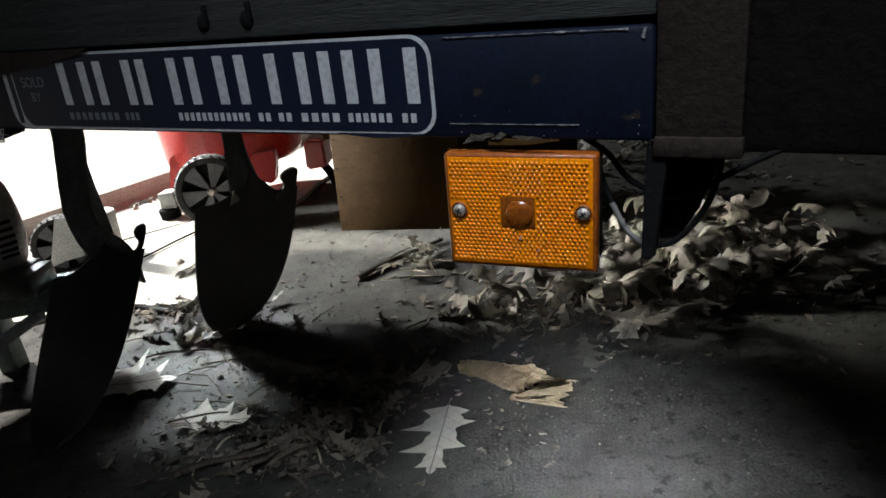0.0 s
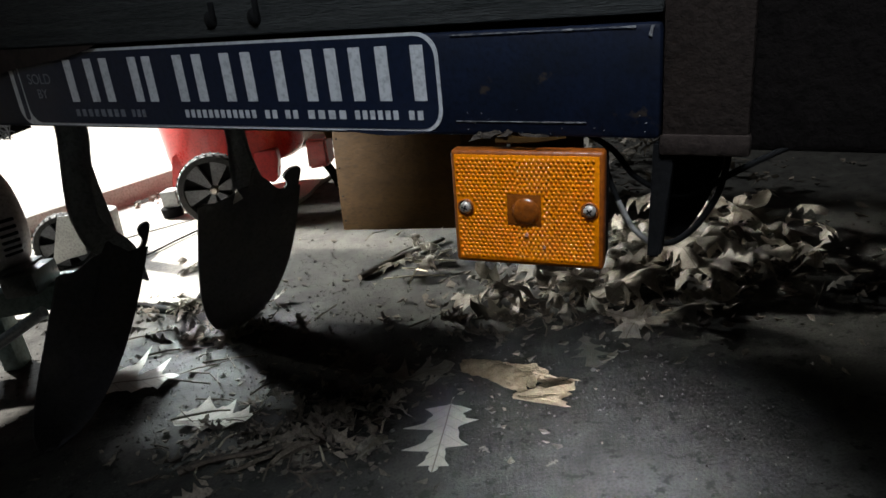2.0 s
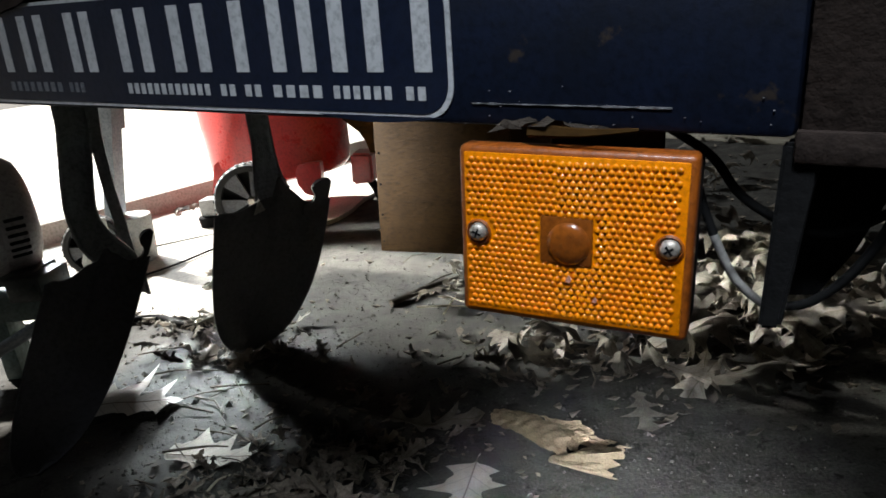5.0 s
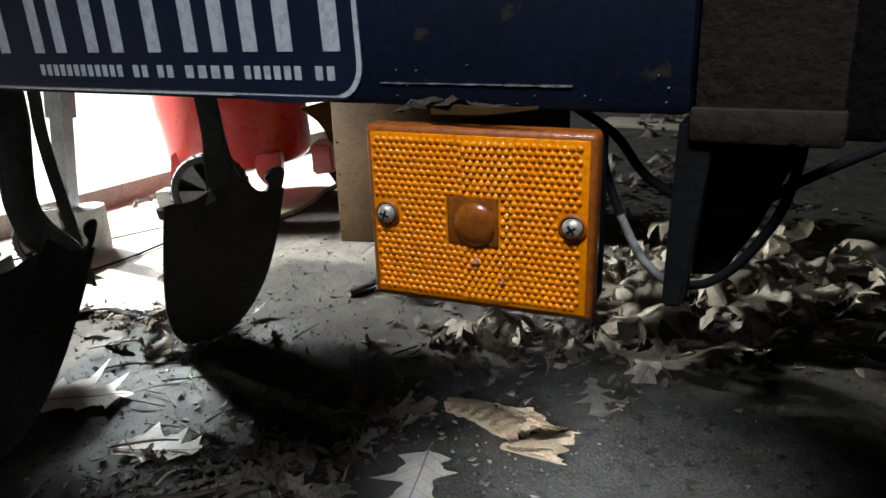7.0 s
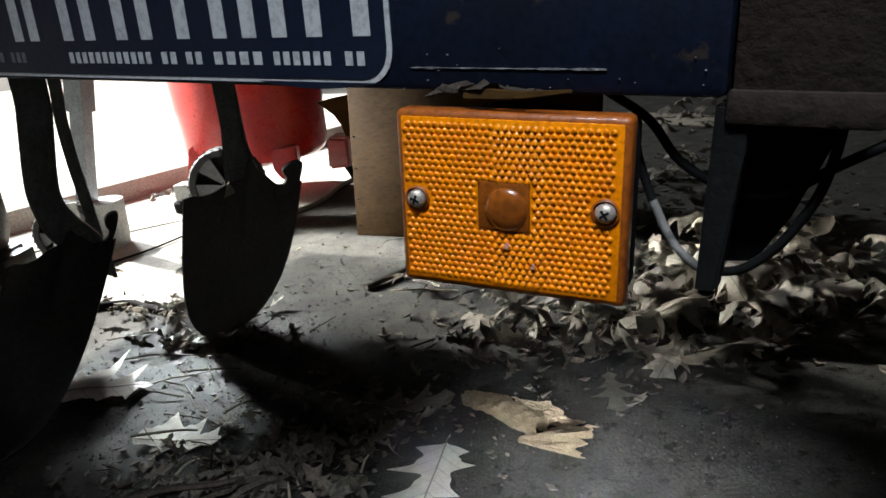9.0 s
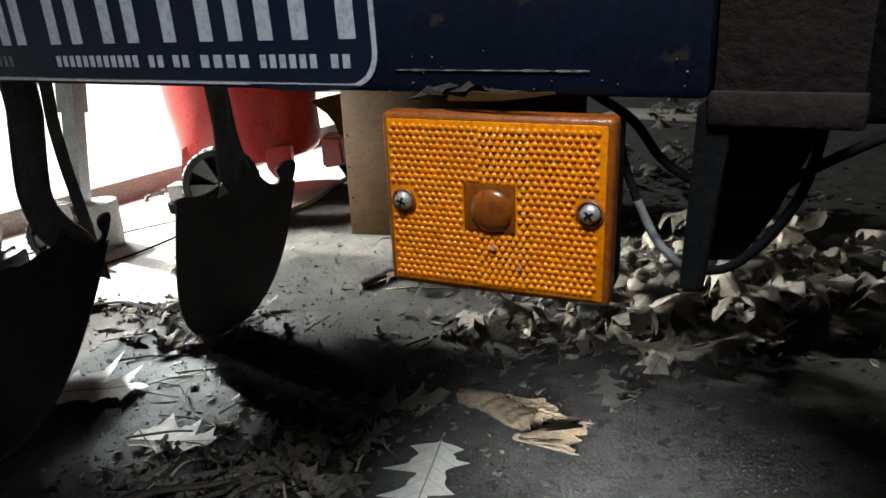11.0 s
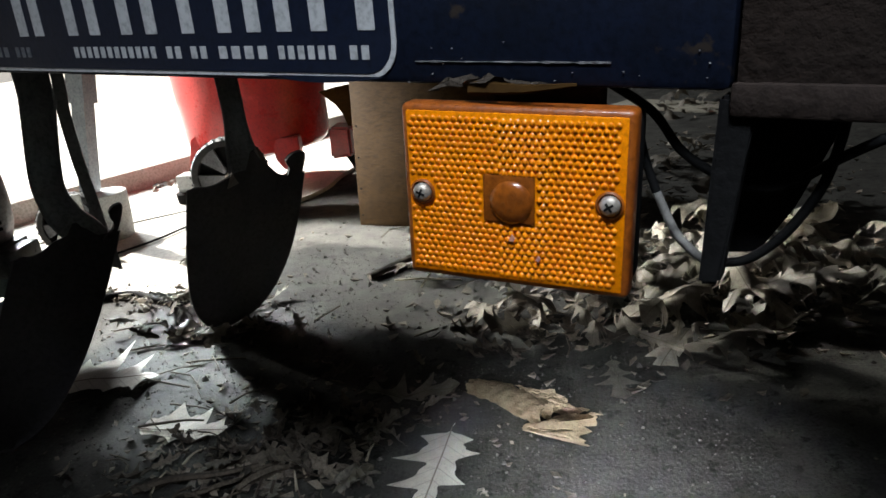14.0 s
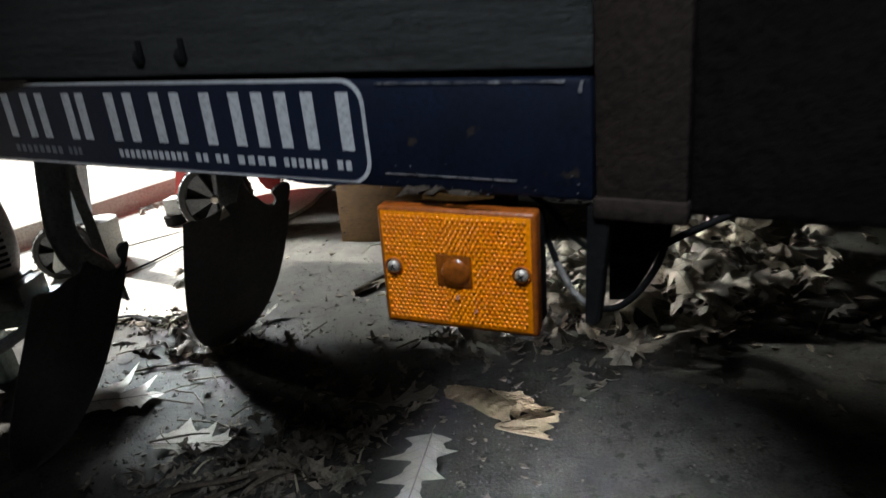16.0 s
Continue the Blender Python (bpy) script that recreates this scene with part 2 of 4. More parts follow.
# ---- mesh helpers
def box(bm, cx, cy, cz, sx, sy, sz, bevel=0.0, m=None, seg=2):
    """A box with its centre and full sizes, its edges rounded."""
    r = bmesh.ops.create_cube(bm, size=1, matrix=(m or Matrix()) @ Matrix.LocRotScale((cx, cy, cz), None, (sx, sy, sz)))
    if bevel:
        es = list({e for v in r["verts"] for e in v.link_edges})
        bmesh.ops.bevel(bm, geom=es, offset=bevel, segments=seg, affect="EDGES", profile=0.5)


def lathe(bm, profile, m=None, n=32):
    """A profile of (radius, height) turned about local z."""
    m = m or Matrix()
    rings = [[bm.verts.new(m @ Vector((r * math.cos(a), r * math.sin(a), z))) for a in [2 * math.pi * k / n for k in range(n)]] for r, z in profile]
    for a, b in zip(rings, rings[1:]):
        for k in range(n):
            bm.faces.new((a[k], a[(k + 1) % n], b[(k + 1) % n], b[k]))
    for ring, flip in ((rings[0], True), (rings[-1], False)):
        bm.faces.new(ring[::-1] if flip else ring)


def spline(pts, steps=8):
    """Points along a smooth curve through pts."""
    p = [Vector(q) for q in pts]
    p = [2 * p[0] - p[1], *p, 2 * p[-1] - p[-2]]
    out = []
    for i in range(1, len(p) - 2):
        for k in range(steps):
            t = k / steps
            out.append(0.5 * (2 * p[i] + (p[i + 1] - p[i - 1]) * t + (2 * p[i - 1] - 5 * p[i] + 4 * p[i + 1] - p[i + 2]) * t**2 + (3 * p[i] - p[i - 1] - 3 * p[i + 1] + p[i + 2]) * t**3))
    return out + [p[-2]]


def sweep(bm, line, section, side=Vector((0, 0, 1)), scale=None):
    """A closed section of (a, b) carried along a line; a lies along side, b across it."""
    rings = []
    for i, q in enumerate(line):
        d = (line[min(i + 1, len(line) - 1)] - line[max(i - 1, 0)]).normalized()
        u = (side - d * side.dot(d)).normalized()
        v = d.cross(u)
        s = scale(i / (len(line) - 1)) if scale else 1.0
        rings.append([bm.verts.new(q + s * (a * u + b * v)) for a, b in section])
    n = len(section)
    for a, b in zip(rings, rings[1:]):
        for k in range(n):
            bm.faces.new((a[k], a[(k + 1) % n], b[(k + 1) % n], b[k]))
    bm.faces.new(rings[0][::-1])
    bm.faces.new(rings[-1])


def ring_section(r, n=10):
    return [(r * math.cos(2 * math.pi * k / n), r * math.sin(2 * math.pi * k / n)) for k in range(n)]


def slab(bm, outline, z0, z1, m=None):
    """An outline of (x, y) raised from z0 to z1."""
    m = m or Matrix()
    lo = [bm.verts.new(m @ Vector((x, y, z0))) for x, y in outline]
    hi = [bm.verts.new(m @ Vector((x, y, z1))) for x, y in outline]
    bm.faces.new(lo[::-1])
    bm.faces.new(hi)
    for k in range(len(lo)):
        j = (k + 1) % len(lo)
        bm.faces.new((lo[k], lo[j], hi[j], hi[k]))


def solid(name, bm, material, smooth=False):
    bmesh.ops.recalc_face_normals(bm, faces=bm.faces)
    me = bpy.data.meshes.new(name)
    bm.to_mesh(me)
    bm.free()
    me.materials.append(material)
    if smooth:
        for p in me.polygons:
            p.use_smooth = True
        me.set_sharp_from_angle(angle=radians(38))
    return me


def part(name, bm, material, parent=None, label="", smooth=True, m=None):
    """One mesh object of a bmesh, under a thing or a part; m is its pose in the thing."""
    ob = new(name, solid(name, bm, material, smooth))
    if m is not None:
        ob.matrix_basis = m
    ob.parent = parent
    if label:
        ob["label"] = label
    return ob


def thing(name, m, label, category, group=""):
    ob = new(name)
    ob.empty_display_size = 0.05
    ob.matrix_basis = m
    return tagged(ob, label, category, group)


B = bmesh.new

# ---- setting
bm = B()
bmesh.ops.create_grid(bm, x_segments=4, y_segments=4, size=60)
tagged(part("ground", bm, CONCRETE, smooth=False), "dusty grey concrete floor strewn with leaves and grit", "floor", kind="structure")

KERB_YAW = 52.0
KERB_M = pose(-1.237, 3.125, 0, 0, 0, KERB_YAW)
bm = B()
box(bm, 0, 0.075, 0.046, 7.4, 0.15, 0.096, 0.008)
tagged(part("kerb", bm, KERB, m=KERB_M), "weathered grey concrete kerb along the sunny yard", "kerb", kind="structure")
bm = B()
box(bm, 0, 6.16, 0.042, 18, 12, 0.084)
tagged(part("pavement", bm, PAVING, m=KERB_M, smooth=False), "pale sunlit paving of the yard outside", "pavement", kind="structure")

# Far paler than the floor; part of the sun's glare is in its colour.
bm = B()
edge = [(-2.2, 1.93)]
rnd = random.Random(3)
edge += [(-1.7 + 1.08 * k / 16, 1.90 - 0.11 * k / 16 + rnd.uniform(-0.012, 0.012)) for k in range(17)]
# Right edge runs past the drum to whiten the sunny floor there.
edge += [(-0.615, 1.90), (-0.63, 2.04), (-0.65, 2.25), (-0.61, 2.45), (-0.551, 2.585), (-0.530, 2.61), (-0.516, 2.645), (-0.500, 2.69), (-0.487, 2.745), (-0.483, 2.82), (-0.472, 2.889), (-0.450, 2.96), (-0.42, 3.2), (-0.60, 3.90), (-1.237, 3.122), (-2.25, 1.83)]
slab(bm, edge, -0.02, 0.014)
tagged(part("slab", bm, PAVING, smooth=False), "sunlit concrete slab with a broken edge, kept pale for the sun's glare", "slab", kind="structure")

# Roof is out of view, cut so sun and sky reach only some ground.
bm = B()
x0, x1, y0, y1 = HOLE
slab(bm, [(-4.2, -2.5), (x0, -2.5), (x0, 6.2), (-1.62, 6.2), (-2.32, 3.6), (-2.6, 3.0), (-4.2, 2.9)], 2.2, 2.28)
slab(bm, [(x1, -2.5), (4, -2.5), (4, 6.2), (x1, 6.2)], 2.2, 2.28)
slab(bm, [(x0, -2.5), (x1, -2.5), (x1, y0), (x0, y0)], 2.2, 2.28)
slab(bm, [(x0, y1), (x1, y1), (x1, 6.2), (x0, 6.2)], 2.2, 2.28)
tagged(part("ceiling", bm, ROOFING, smooth=False), "unseen board roof added to cut off sun and sky", "ceiling", kind="structure")
# Walls out of view, added to keep stray daylight off the scene.
for name, a, b in (("wall_east", (4, -2.5), (4, 6.2)), ("wall_north", (-1.62, 6.2), (4, 6.2)), ("wall_west", (-3.05, -2.5), (-3.05, 0.9))):
    bm = B()
    d = Vector((b[0] - a[0], b[1] - a[1], 0))
    box(bm, d.length / 2, 0, 1.1, d.length + 0.1, 0.1, 2.2, m=pose(a[0], a[1], 0, 0, 0, math.degrees(math.atan2(d.y, d.x))))
    tagged(part(name, bm, WALLING, smooth=False), "unseen board wall added to keep out daylight", "wall", kind="structure")

# Another added wall; its hole is only there for the near-floor lamp.
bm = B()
x0, x1, z0, z1 = WALL_HOLE
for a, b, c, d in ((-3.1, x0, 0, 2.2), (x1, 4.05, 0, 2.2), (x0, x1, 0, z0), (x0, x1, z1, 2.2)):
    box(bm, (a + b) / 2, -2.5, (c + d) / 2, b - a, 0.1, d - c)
tagged(part("wall_south", bm, WALLING, smooth=False), "unseen board wall added to keep out daylight, with a lamp hole", "wall", kind="structure")

# ---- trailer: local x along the side beam, y towards its far side, z up; the beam's face is y = 0
TR = pose(0.087, 0.599, 0.591, 0, 4.0, -27.3)
trailer = thing("utility_trailer", TR, "old utility trailer with a blue-black steel frame and grey wooden deck", "trailer")

bm = B()
box(bm, -1.0185, 0.0255, 0.0105, 2.353, 0.051, 0.07, 0.004)
part("side_beam", bm, FRAME_STEEL, trailer, "blue-black painted steel side beam, scuffed")
for name, z, x0, x1 in (("worn_edge", 0.0436, 0.02, 0.143), ("worn_edge", -0.0139, 0.02, 0.112), ("worn_edge", 0.0436, -0.30, 0.0)):
    bm = B()
    rnd = random.Random(int(1000 * (x1 + 2)))
    n = int((x1 - x0) / 0.003)
    xs = [x0 + (x1 - x0) * k / n for k in range(n + 1)]
    hs = [0.00006 if noise.noise(Vector((210 * x, 9 * z, 1.0))) + 0.5 * noise.noise(Vector((700 * x, 0.0, z))) > 0.12 else (0.0005 if x0 > 0 and z > 0 else 0.00028) + rnd.uniform(-0.00022, 0.0003) for x in xs]
    slab(bm, [(x, z - h) for x, h in zip(xs, hs)] + [(x, z + 0.8 * h) for x, h in zip(xs[::-1], hs[::-1])], 0.0001, 0.0008, pose(0, 0, 0, 90))
    part(name, bm, WORN, trailer, "bare metal where the paint has worn off", smooth=False)
# Planks are unseen; their far edge is placed to set the floor's shadow line.
for y0, w, x, length in [(0.012, 0.168, -1.02, 2.362)] + [(0.012 + 0.172 * k, 0.168, -0.70, 3.0) for k in range(1, 5)] + [(0.874, 0.168, -0.68, 2.96), (1.046, 0.138, -0.68, 2.96), (1.188, 0.160, -0.68, 2.96)]:
    bm = B()
    box(bm, x, y0 + w / 2, 0.066, length, w, 0.03, 0.003)
    part("deck_plank", bm, DECK, trailer, "grey wooden deck plank, out of view, shading the floor")
# Added strip blacks out the slit where the drum's red showed through.
bm = B()
box(bm, -1.02, 0.030, 0.0483, 2.35, 0.040, 0.0056)
part("packing_strip", bm, BLACK, trailer, "added dark filler in the slit between beam and deck")
bm = B()
box(bm, -1.02, 0.014, 0.20, 2.358, 0.028, 0.30, 0.003)
part("side_board", bm, DECK, trailer, "grey weathered wooden side board")
for x in (-0.187, -0.143):
    bm = B()
    lathe(bm, [(0.007, 0), (0.007, 0.001), (0.005, 0.003), (0.001, 0.004)], pose(x, 0.001, 0.0635, 90), 16)
    box(bm, x + 0.004, -0.001, 0.070, 0.005, 0.003, 0.014, 0.001)
    part("bolt", bm, BLACK, trailer, "blackened carriage bolt")
bm = B()
slab(bm, [(-1.095, 0), (-0.47, 0), (-0.47, 0.004), (-0.64, 0.044), (-1.095, 0.06)], 0.006, 0.012, pose(0, 0, -0.0246, -90))
part("gusset", bm, RUSTY, trailer, "dark steel gusset under the beam")

bm = B()
box(bm, 0.1835, 0.006, 0.16, 0.05, 0.012, 0.388, 0.003)
box(bm, 0.1835, 0.003, -0.027, 0.052, 0.010, 0.013, 0.002)
part("corner_plate", bm, RUSTY, trailer, "rusty dark brown corner plate")
bm = B()
box(bm, 0.51, 0.03, 0.16, 0.64, 0.02, 0.392, 0.006)
part("mudguard", bm, MUDGUARD, trailer, "brown-black mudguard plate")
bm = B()
slab(bm, [(0.1535, -0.026), (0.168, -0.026), (0.1645, -0.05), (0.159, -0.103), (0.1505, -0.1045)], -0.012, -0.001, pose(0, 0, 0, 90))
bmesh.ops.bevel(bm, geom=bm.edges[:], offset=0.0015, segments=2, affect="EDGES")
part("bracket_leg", bm, BLACK, trailer, "charcoal steel bracket hanging below the beam")
bm = B()
slab(bm, [(0.156, -0.03), (0.199, -0.03), (0.191, -0.052), (0.181, -0.078), (0.1685, -0.100), (0.156, -0.102)], -0.05, -0.036, pose(0, 0, 0, 90))
part("bracket_web", bm, BLACK, trailer, "black tapered web plate with a ragged edge")
bm = B()
sweep(bm, spline([(0.104, 0.024, -0.026), (0.124, 0.02, -0.037), (0.137, 0.02, -0.053), (0.1544, 0.021, -0.0635), (0.170, 0.021, -0.0662), (0.182, 0.02, -0.0615), (0.196, 0.02, -0.0515), (0.213, 0.02, -0.041), (0.235, 0.025, -0.03)]), ring_section(0.0021))
part("cable", bm, CABLE, trailer, "black two-core lamp cable")
bm = B()
sweep(bm, spline([(0.117, 0.024, -0.045), (0.121, 0.021, -0.057), (0.127, 0.02, -0.072)]), ring_section(0.0020))
part("cable", bm, CABLE, trailer, "black lamp cable")
bm = B()
sweep(bm, spline([(0.127, 0.02, -0.072), (0.1345, 0.02, -0.087), (0.140, 0.02, -0.094), (0.149, 0.021, -0.1012), (0.156, 0.021, -0.1015)]), ring_section(0.0020))
part("cable", bm, CABLE_WORN, trailer, "pale dusty bared stretch of cable")
bm = B()
sweep(bm, spline([(0.156, 0.021, -0.1015), (0.166, 0.02, -0.098), (0.176, 0.02, -0.089), (0.1845, 0.02, -0.0765), (0.192, 0.02, -0.0595), (0.196, 0.022, -0.035), (0.196, 0.03, -0.01)]), ring_section(0.0021))
part("cable", bm, CABLE, trailer, "black looped lamp cable")
# a chip of bare metal at the end of the beam
bm = B()
slab(bm, [(0.1505, 0.0385), (0.1525, 0.0375), (0.1530, 0.042), (0.1540, 0.0440), (0.1520, 0.0440)], 0.0005, 0.0009, pose(0, 0, 0, 90))
part("paint_chip", bm, WORN, trailer, "pale chip at the end of the beam", smooth=False)
bm = B()
slab(bm, [(-1.0, 0.050), (-1.0, -0.010), (-0.56, 0.017), (-0.52, 0.022), (-0.474, 0.0276), (-0.4375, 0.0325), (-0.38, 0.0388), (-0.337, 0.0460), (-0.325, 0.050)], 0.0018, 0.0032, pose(0, 0, 0, 90))
part("sagging_strip", bm, RUSTY, trailer, "dark strip sagging over the top of the beam", smooth=False)
# flecks of dirt and chipped paint along the foot of the beam
verts, faces = [], []
rnd = random.Random(21)
for _ in range(24):
    x, z, s = rnd.uniform(0.012, 0.15), -0.0235 + 0.018 * rnd.random() ** 2, rnd.uniform(0.00015, 0.00055)
    k0 = len(verts)
    verts += [(x + s * math.cos(a), -0.0009, z + 0.7 * s * math.sin(a)) for a in (0.2, 1.7, 2.9, 4.1, 5.3)] + [(x, 0.0006, z)]
    faces += [(k0, k0 + 1, k0 + 2, k0 + 3, k0 + 4)] + [(k0 + i, k0 + 5, k0 + (i + 1) % 5) for i in range(5)]
me = bpy.data.meshes.new("paint_fleck")
me.from_pydata(verts, [], faces)
me.materials.append(WORN)
fl = new("paint_fleck", me)
fl.parent = trailer
tagged(fl, "specks of chipped paint and grit", kind="stuff")
# jack post on its block, under the far part of the deck
INV = TR.inverted()
bm = B()
sweep(bm, [INV @ Vector(p) for p in ((-1.146, 2.33, 0.150), (-1.050, 2.33, 0.60))], [(-0.022, -0.022), (0.022, -0.022), (0.022, 0.022), (-0.022, 0.022)], Vector((1, 0.3, 0)))
sweep(bm, [INV @ Vector(p) for p in ((-1.085, 2.33, 0.435), (-1.028, 2.33, 0.70))], [(-0.029, -0.029), (0.029, -0.029), (0.029, 0.029), (-0.029, 0.029)], Vector((1, 0.3, 0)))
part("jack_post", bm, GALV, trailer, "galvanised telescopic support post")

block = thing("support_block", pose(-1.107, 2.33, 0), "pale round cast block standing under the support post", "block")
bm = B()
lathe(bm, [(0.052, 0), (0.060, 0.004), (0.066, 0.06), (0.071, 0.148), (0.070, 0.158), (0.064, 0.161), (0.02, 0.161)], None, 40)
part("block_body", bm, BLOCK, block)

# ---- sticker on the beam: name and address are plain bars
sticker = thing("dealer_sticker", TR, "peeling navy dealer sticker with white print on the beam", "sticker")


def rounded(x0, x1, z0, z1, r, n=6):
    out = []
    for cx, cz, a in ((x1 - r, z1 - r, 0), (x0 + r, z1 - r, 90), (x0 + r, z0 + r, 180), (x1 - r, z0 + r, 270)):
        out += [(cx + r * math.cos(radians(a + 90 * k / n)), cz + r * math.sin(radians(a + 90 * k / n))) for k in range(n + 1)]
    return out


def plate(outline, d0, d1):
    bm = B()
    slab(bm, outline, d0, d1, pose(0, 0, 0, 90))
    return bm


part("backing", plate(rounded(-0.4585, 0.0105, -0.0220, 0.0468, 0.016), 0.0003, 0.0009), STICK_WHITE, sticker, "white sticker border", smooth=False)
part("field", plate(rounded(-0.443, 0.0078, -0.0198, 0.0446, 0.015), 0.0009, 0.0013), STICK_NAVY, sticker, "navy printed field", smooth=False)
bm = plate(rounded(-0.452, -0.4455, -0.0175, 0.042, 0.003), 0.0009, 0.0013)
part("field", bm, STICK_NAVY, sticker, smooth=False)
LETTER_SPANS = ((-0.375, -0.337), (-0.3265, -0.280), (-0.2726, -0.2264), (-0.2148, -0.1747), (-0.1628, -0.1222), (-0.1038, -0.0725), (-0.0615, -0.0516), (-0.039, -0.0004))
for a, b in LETTER_SPANS:
    bars = ((a, a + 0.0100), (b - 0.0100, b)) if b - a > 0.02 else ((a, b),)
    for x0, x1 in bars:
        part("print_bar", plate(rounded(x0, x1, 0.0003, 0.0385, 0.0004, 2), 0.0013, 0.0016), STICK_WHITE, sticker, smooth=False)
for a, b, n, mt in ((-0.2358, -0.1561, 12, STICK_WHITE), (-0.1491, -0.1345, 2, STICK_WHITE), (-0.129, -0.1137, 2, STICK_WHITE), (-0.1071, -0.0685, 4, STICK_WHITE), (-0.0635, -0.0239, 6, STICK_WHITE), (-0.0175, -0.0035, 2, STICK_WHITE), (-0.376, -0.307, 8, FADED), (-0.301, -0.2815, 3, FADED)):
    bm = B()
    step = (b - a) / n
    for k in range(n):
        slab(bm, rounded(a + (k + 0.16) * step, a + (k + 0.78) * step, -0.0132, -0.0066, 0.0003, 2), 0.0013, 0.0016, pose(0, 0, 0, 90))
    part("fine_print", bm, mt, sticker, smooth=False)
for text, x, z, size in (("SOLD", -0.4325, 0.0172, 0.0135), ("BY", -0.4235, 0.0037, 0.0125)):
    cu = bpy.data.curves.new("lettering", "FONT")
    cu.body, cu.size, cu.extrude = text, size, 0.00015
    tmp = bpy.data.objects.new("lettering", cu)
    me = bpy.data.meshes.new_from_object(tmp)
    bpy.data.objects.remove(tmp)
    me.materials.append(FADED)
    ob = new("lettering", me)
    ob.matrix_basis = pose(x, -0.00145, z, 90)
    ob.parent = sticker
    ob["label"] = "faded grey lettering " + text
# loose lower edge of the sticker, lifted off the beam
bm = B()
n = 24
rows = []
for j in range(3):
    rows.append([bm.verts.new((-0.075 + 0.08 * k / n, -0.0016 - 0.0022 * (j / 2) * math.sin(math.pi * k / n) ** 1.0, -0.0212 - 0.0030 * (j / 2) * math.sin(math.pi * k / n))) for k in range(n + 1)])
for a, b in zip(rows, rows[1:]):
    for k in range(n):
        bm.faces.new((a[k], a[k + 1], b[k + 1], b[k]))
bmesh.ops.solidify(bm, geom=bm.faces[:], thickness=0.0004)
part("peeling_edge", bm, STICK_NAVY, sticker, "peeling dark lower edge")

# cobweb under the beam
bm = B()
rnd = random.Random(4)
for _ in range(26):
    a = Vector((-0.500 + rnd.uniform(-0.016, 0.016), -0.001 + rnd.uniform(-0.003, 0.003), -0.031 + rnd.uniform(-0.007, 0.007)))
    b = Vector((-0.500 + rnd.uniform(-0.018, 0.018), -0.001 + rnd.uniform(-0.003, 0.003), -0.030 + rnd.uniform(-0.007, 0.007)))
    sweep(bm, [a, (a + b) / 2 + Vector((0, 0, rnd.uniform(-0.003, 0.001))), b], ring_section(0.0005, 4), Vector((0.1, 1, 0.2)))
sweep(bm, spline([(-0.48, 0.0, -0.030), (-0.52, 0.0, -0.029), (-0.56, 0.0, -0.022)]), ring_section(0.0004, 4), Vector((0.1, 1, 0.2)))
tagged(part("cobweb", bm, CARD, m=TR), "dusty pale cobweb hanging under the beam", "cobweb")

# ---- side marker lamp, bent slightly out of the beam's line
XA = Vector((0.2198, 0.0271, -0.0041)).normalized()
ZA = Vector((0.0239, 0.0036, 0.0617))
ZA = (ZA - XA * ZA.dot(XA)).normalized()
YA = ZA.cross(XA)
ML = Matrix.Translation((0.0736, -0.0147, -0.0707)) @ Matrix((XA, YA, ZA)).transposed().to_4x4()
marker = thing("side_marker_lamp", TR @ ML, "amber rectangular side marker lamp with beaded lens below the beam", "marker lamp")
LW, LH = 0.1035, 0.0815
bm = B()
box(bm, 0, 0.0065, 0, LW, 0.013, LH, 0.0028, seg=3)
part("lens_rim", bm, AMBER_EDGE, marker, "dull orange bevelled rim")
lens = B()
box(lens, 0, 0.0006, 0, LW - 0.0055, 0.0024, LH - 0.0055, 0.001)
lens = part("lens", lens, AMBER, marker, "bright amber reflector lens")
WINDOW = (-0.0010, 0.0005)
SCREWS = ((-0.0420, 0.0009), (0.0428, 0.0017))
# close-packed beads; three fields of the lens lean their beads in different directions
verts, faces = [], []
PITCH = 0.0032
ROW = PITCH * 0.866
rnd = random.Random(17)
for j in range(int((LH - 0.0085) / ROW)):
    z = -(LH - 0.0085) / 2 + (j + 0.6) * ROW
    for i in range(int((LW - 0.0085) / PITCH)):
        x = -(LW - 0.0085) / 2 + (i + 0.3 + 0.5 * (j % 2)) * PITCH
        if max(abs(x - WINDOW[0]) - 0.0118, abs(z - WINDOW[1]) - 0.0110) < 0.0006 or min(math.hypot(x - a, z - b) for a, b in SCREWS) < 0.0070:
            continue
        lean = (-0.0007, 0.0006) if x < -0.006 else ((0.0, -0.0005) if x < 0.016 else (0.0006, 0.0003))
        peak = 0.0016 * rnd.uniform(0.88, 1.1)
        k0 = len(verts)
        for r, d, w in ((0.00180, 0.0002, 0.0), (0.00140, 0.0009, 0.4), (0.0007, 0.0014, 0.9)):
            verts += [(x + w * lean[0] + r * math.sin(math.pi * k / 3), -d, z + w * lean[1] + r * math.cos(math.pi * k / 3)) for k in range(6)]
        verts.append((x + lean[0], -peak, z + lean[1]))
        for k in range(6):
            q = (k + 1) % 6
            faces += [(k0 + k, k0 + q, k0 + 6 + q, k0 + 6 + k), (k0 + 6 + k, k0 + 6 + q, k0 + 12 + q, k0 + 12 + k), (k0 + 12 + k, k0 + 12 + q, k0 + 18)]
me = bpy.data.meshes.new("reflector_bead")
me.from_pydata(verts, [], faces)
me.materials.append(AMBER)
for p in me.polygons:
    p.use_smooth = True
beads = new("reflector_bead", me)
beads.parent = marker
tagged(beads, "rows of small amber reflector beads", kind="stuff")
bm = B()
box(bm, WINDOW[0], -0.0008, WINDOW[1], 0.0235, 0.0016, 0.0220, 0.0012)
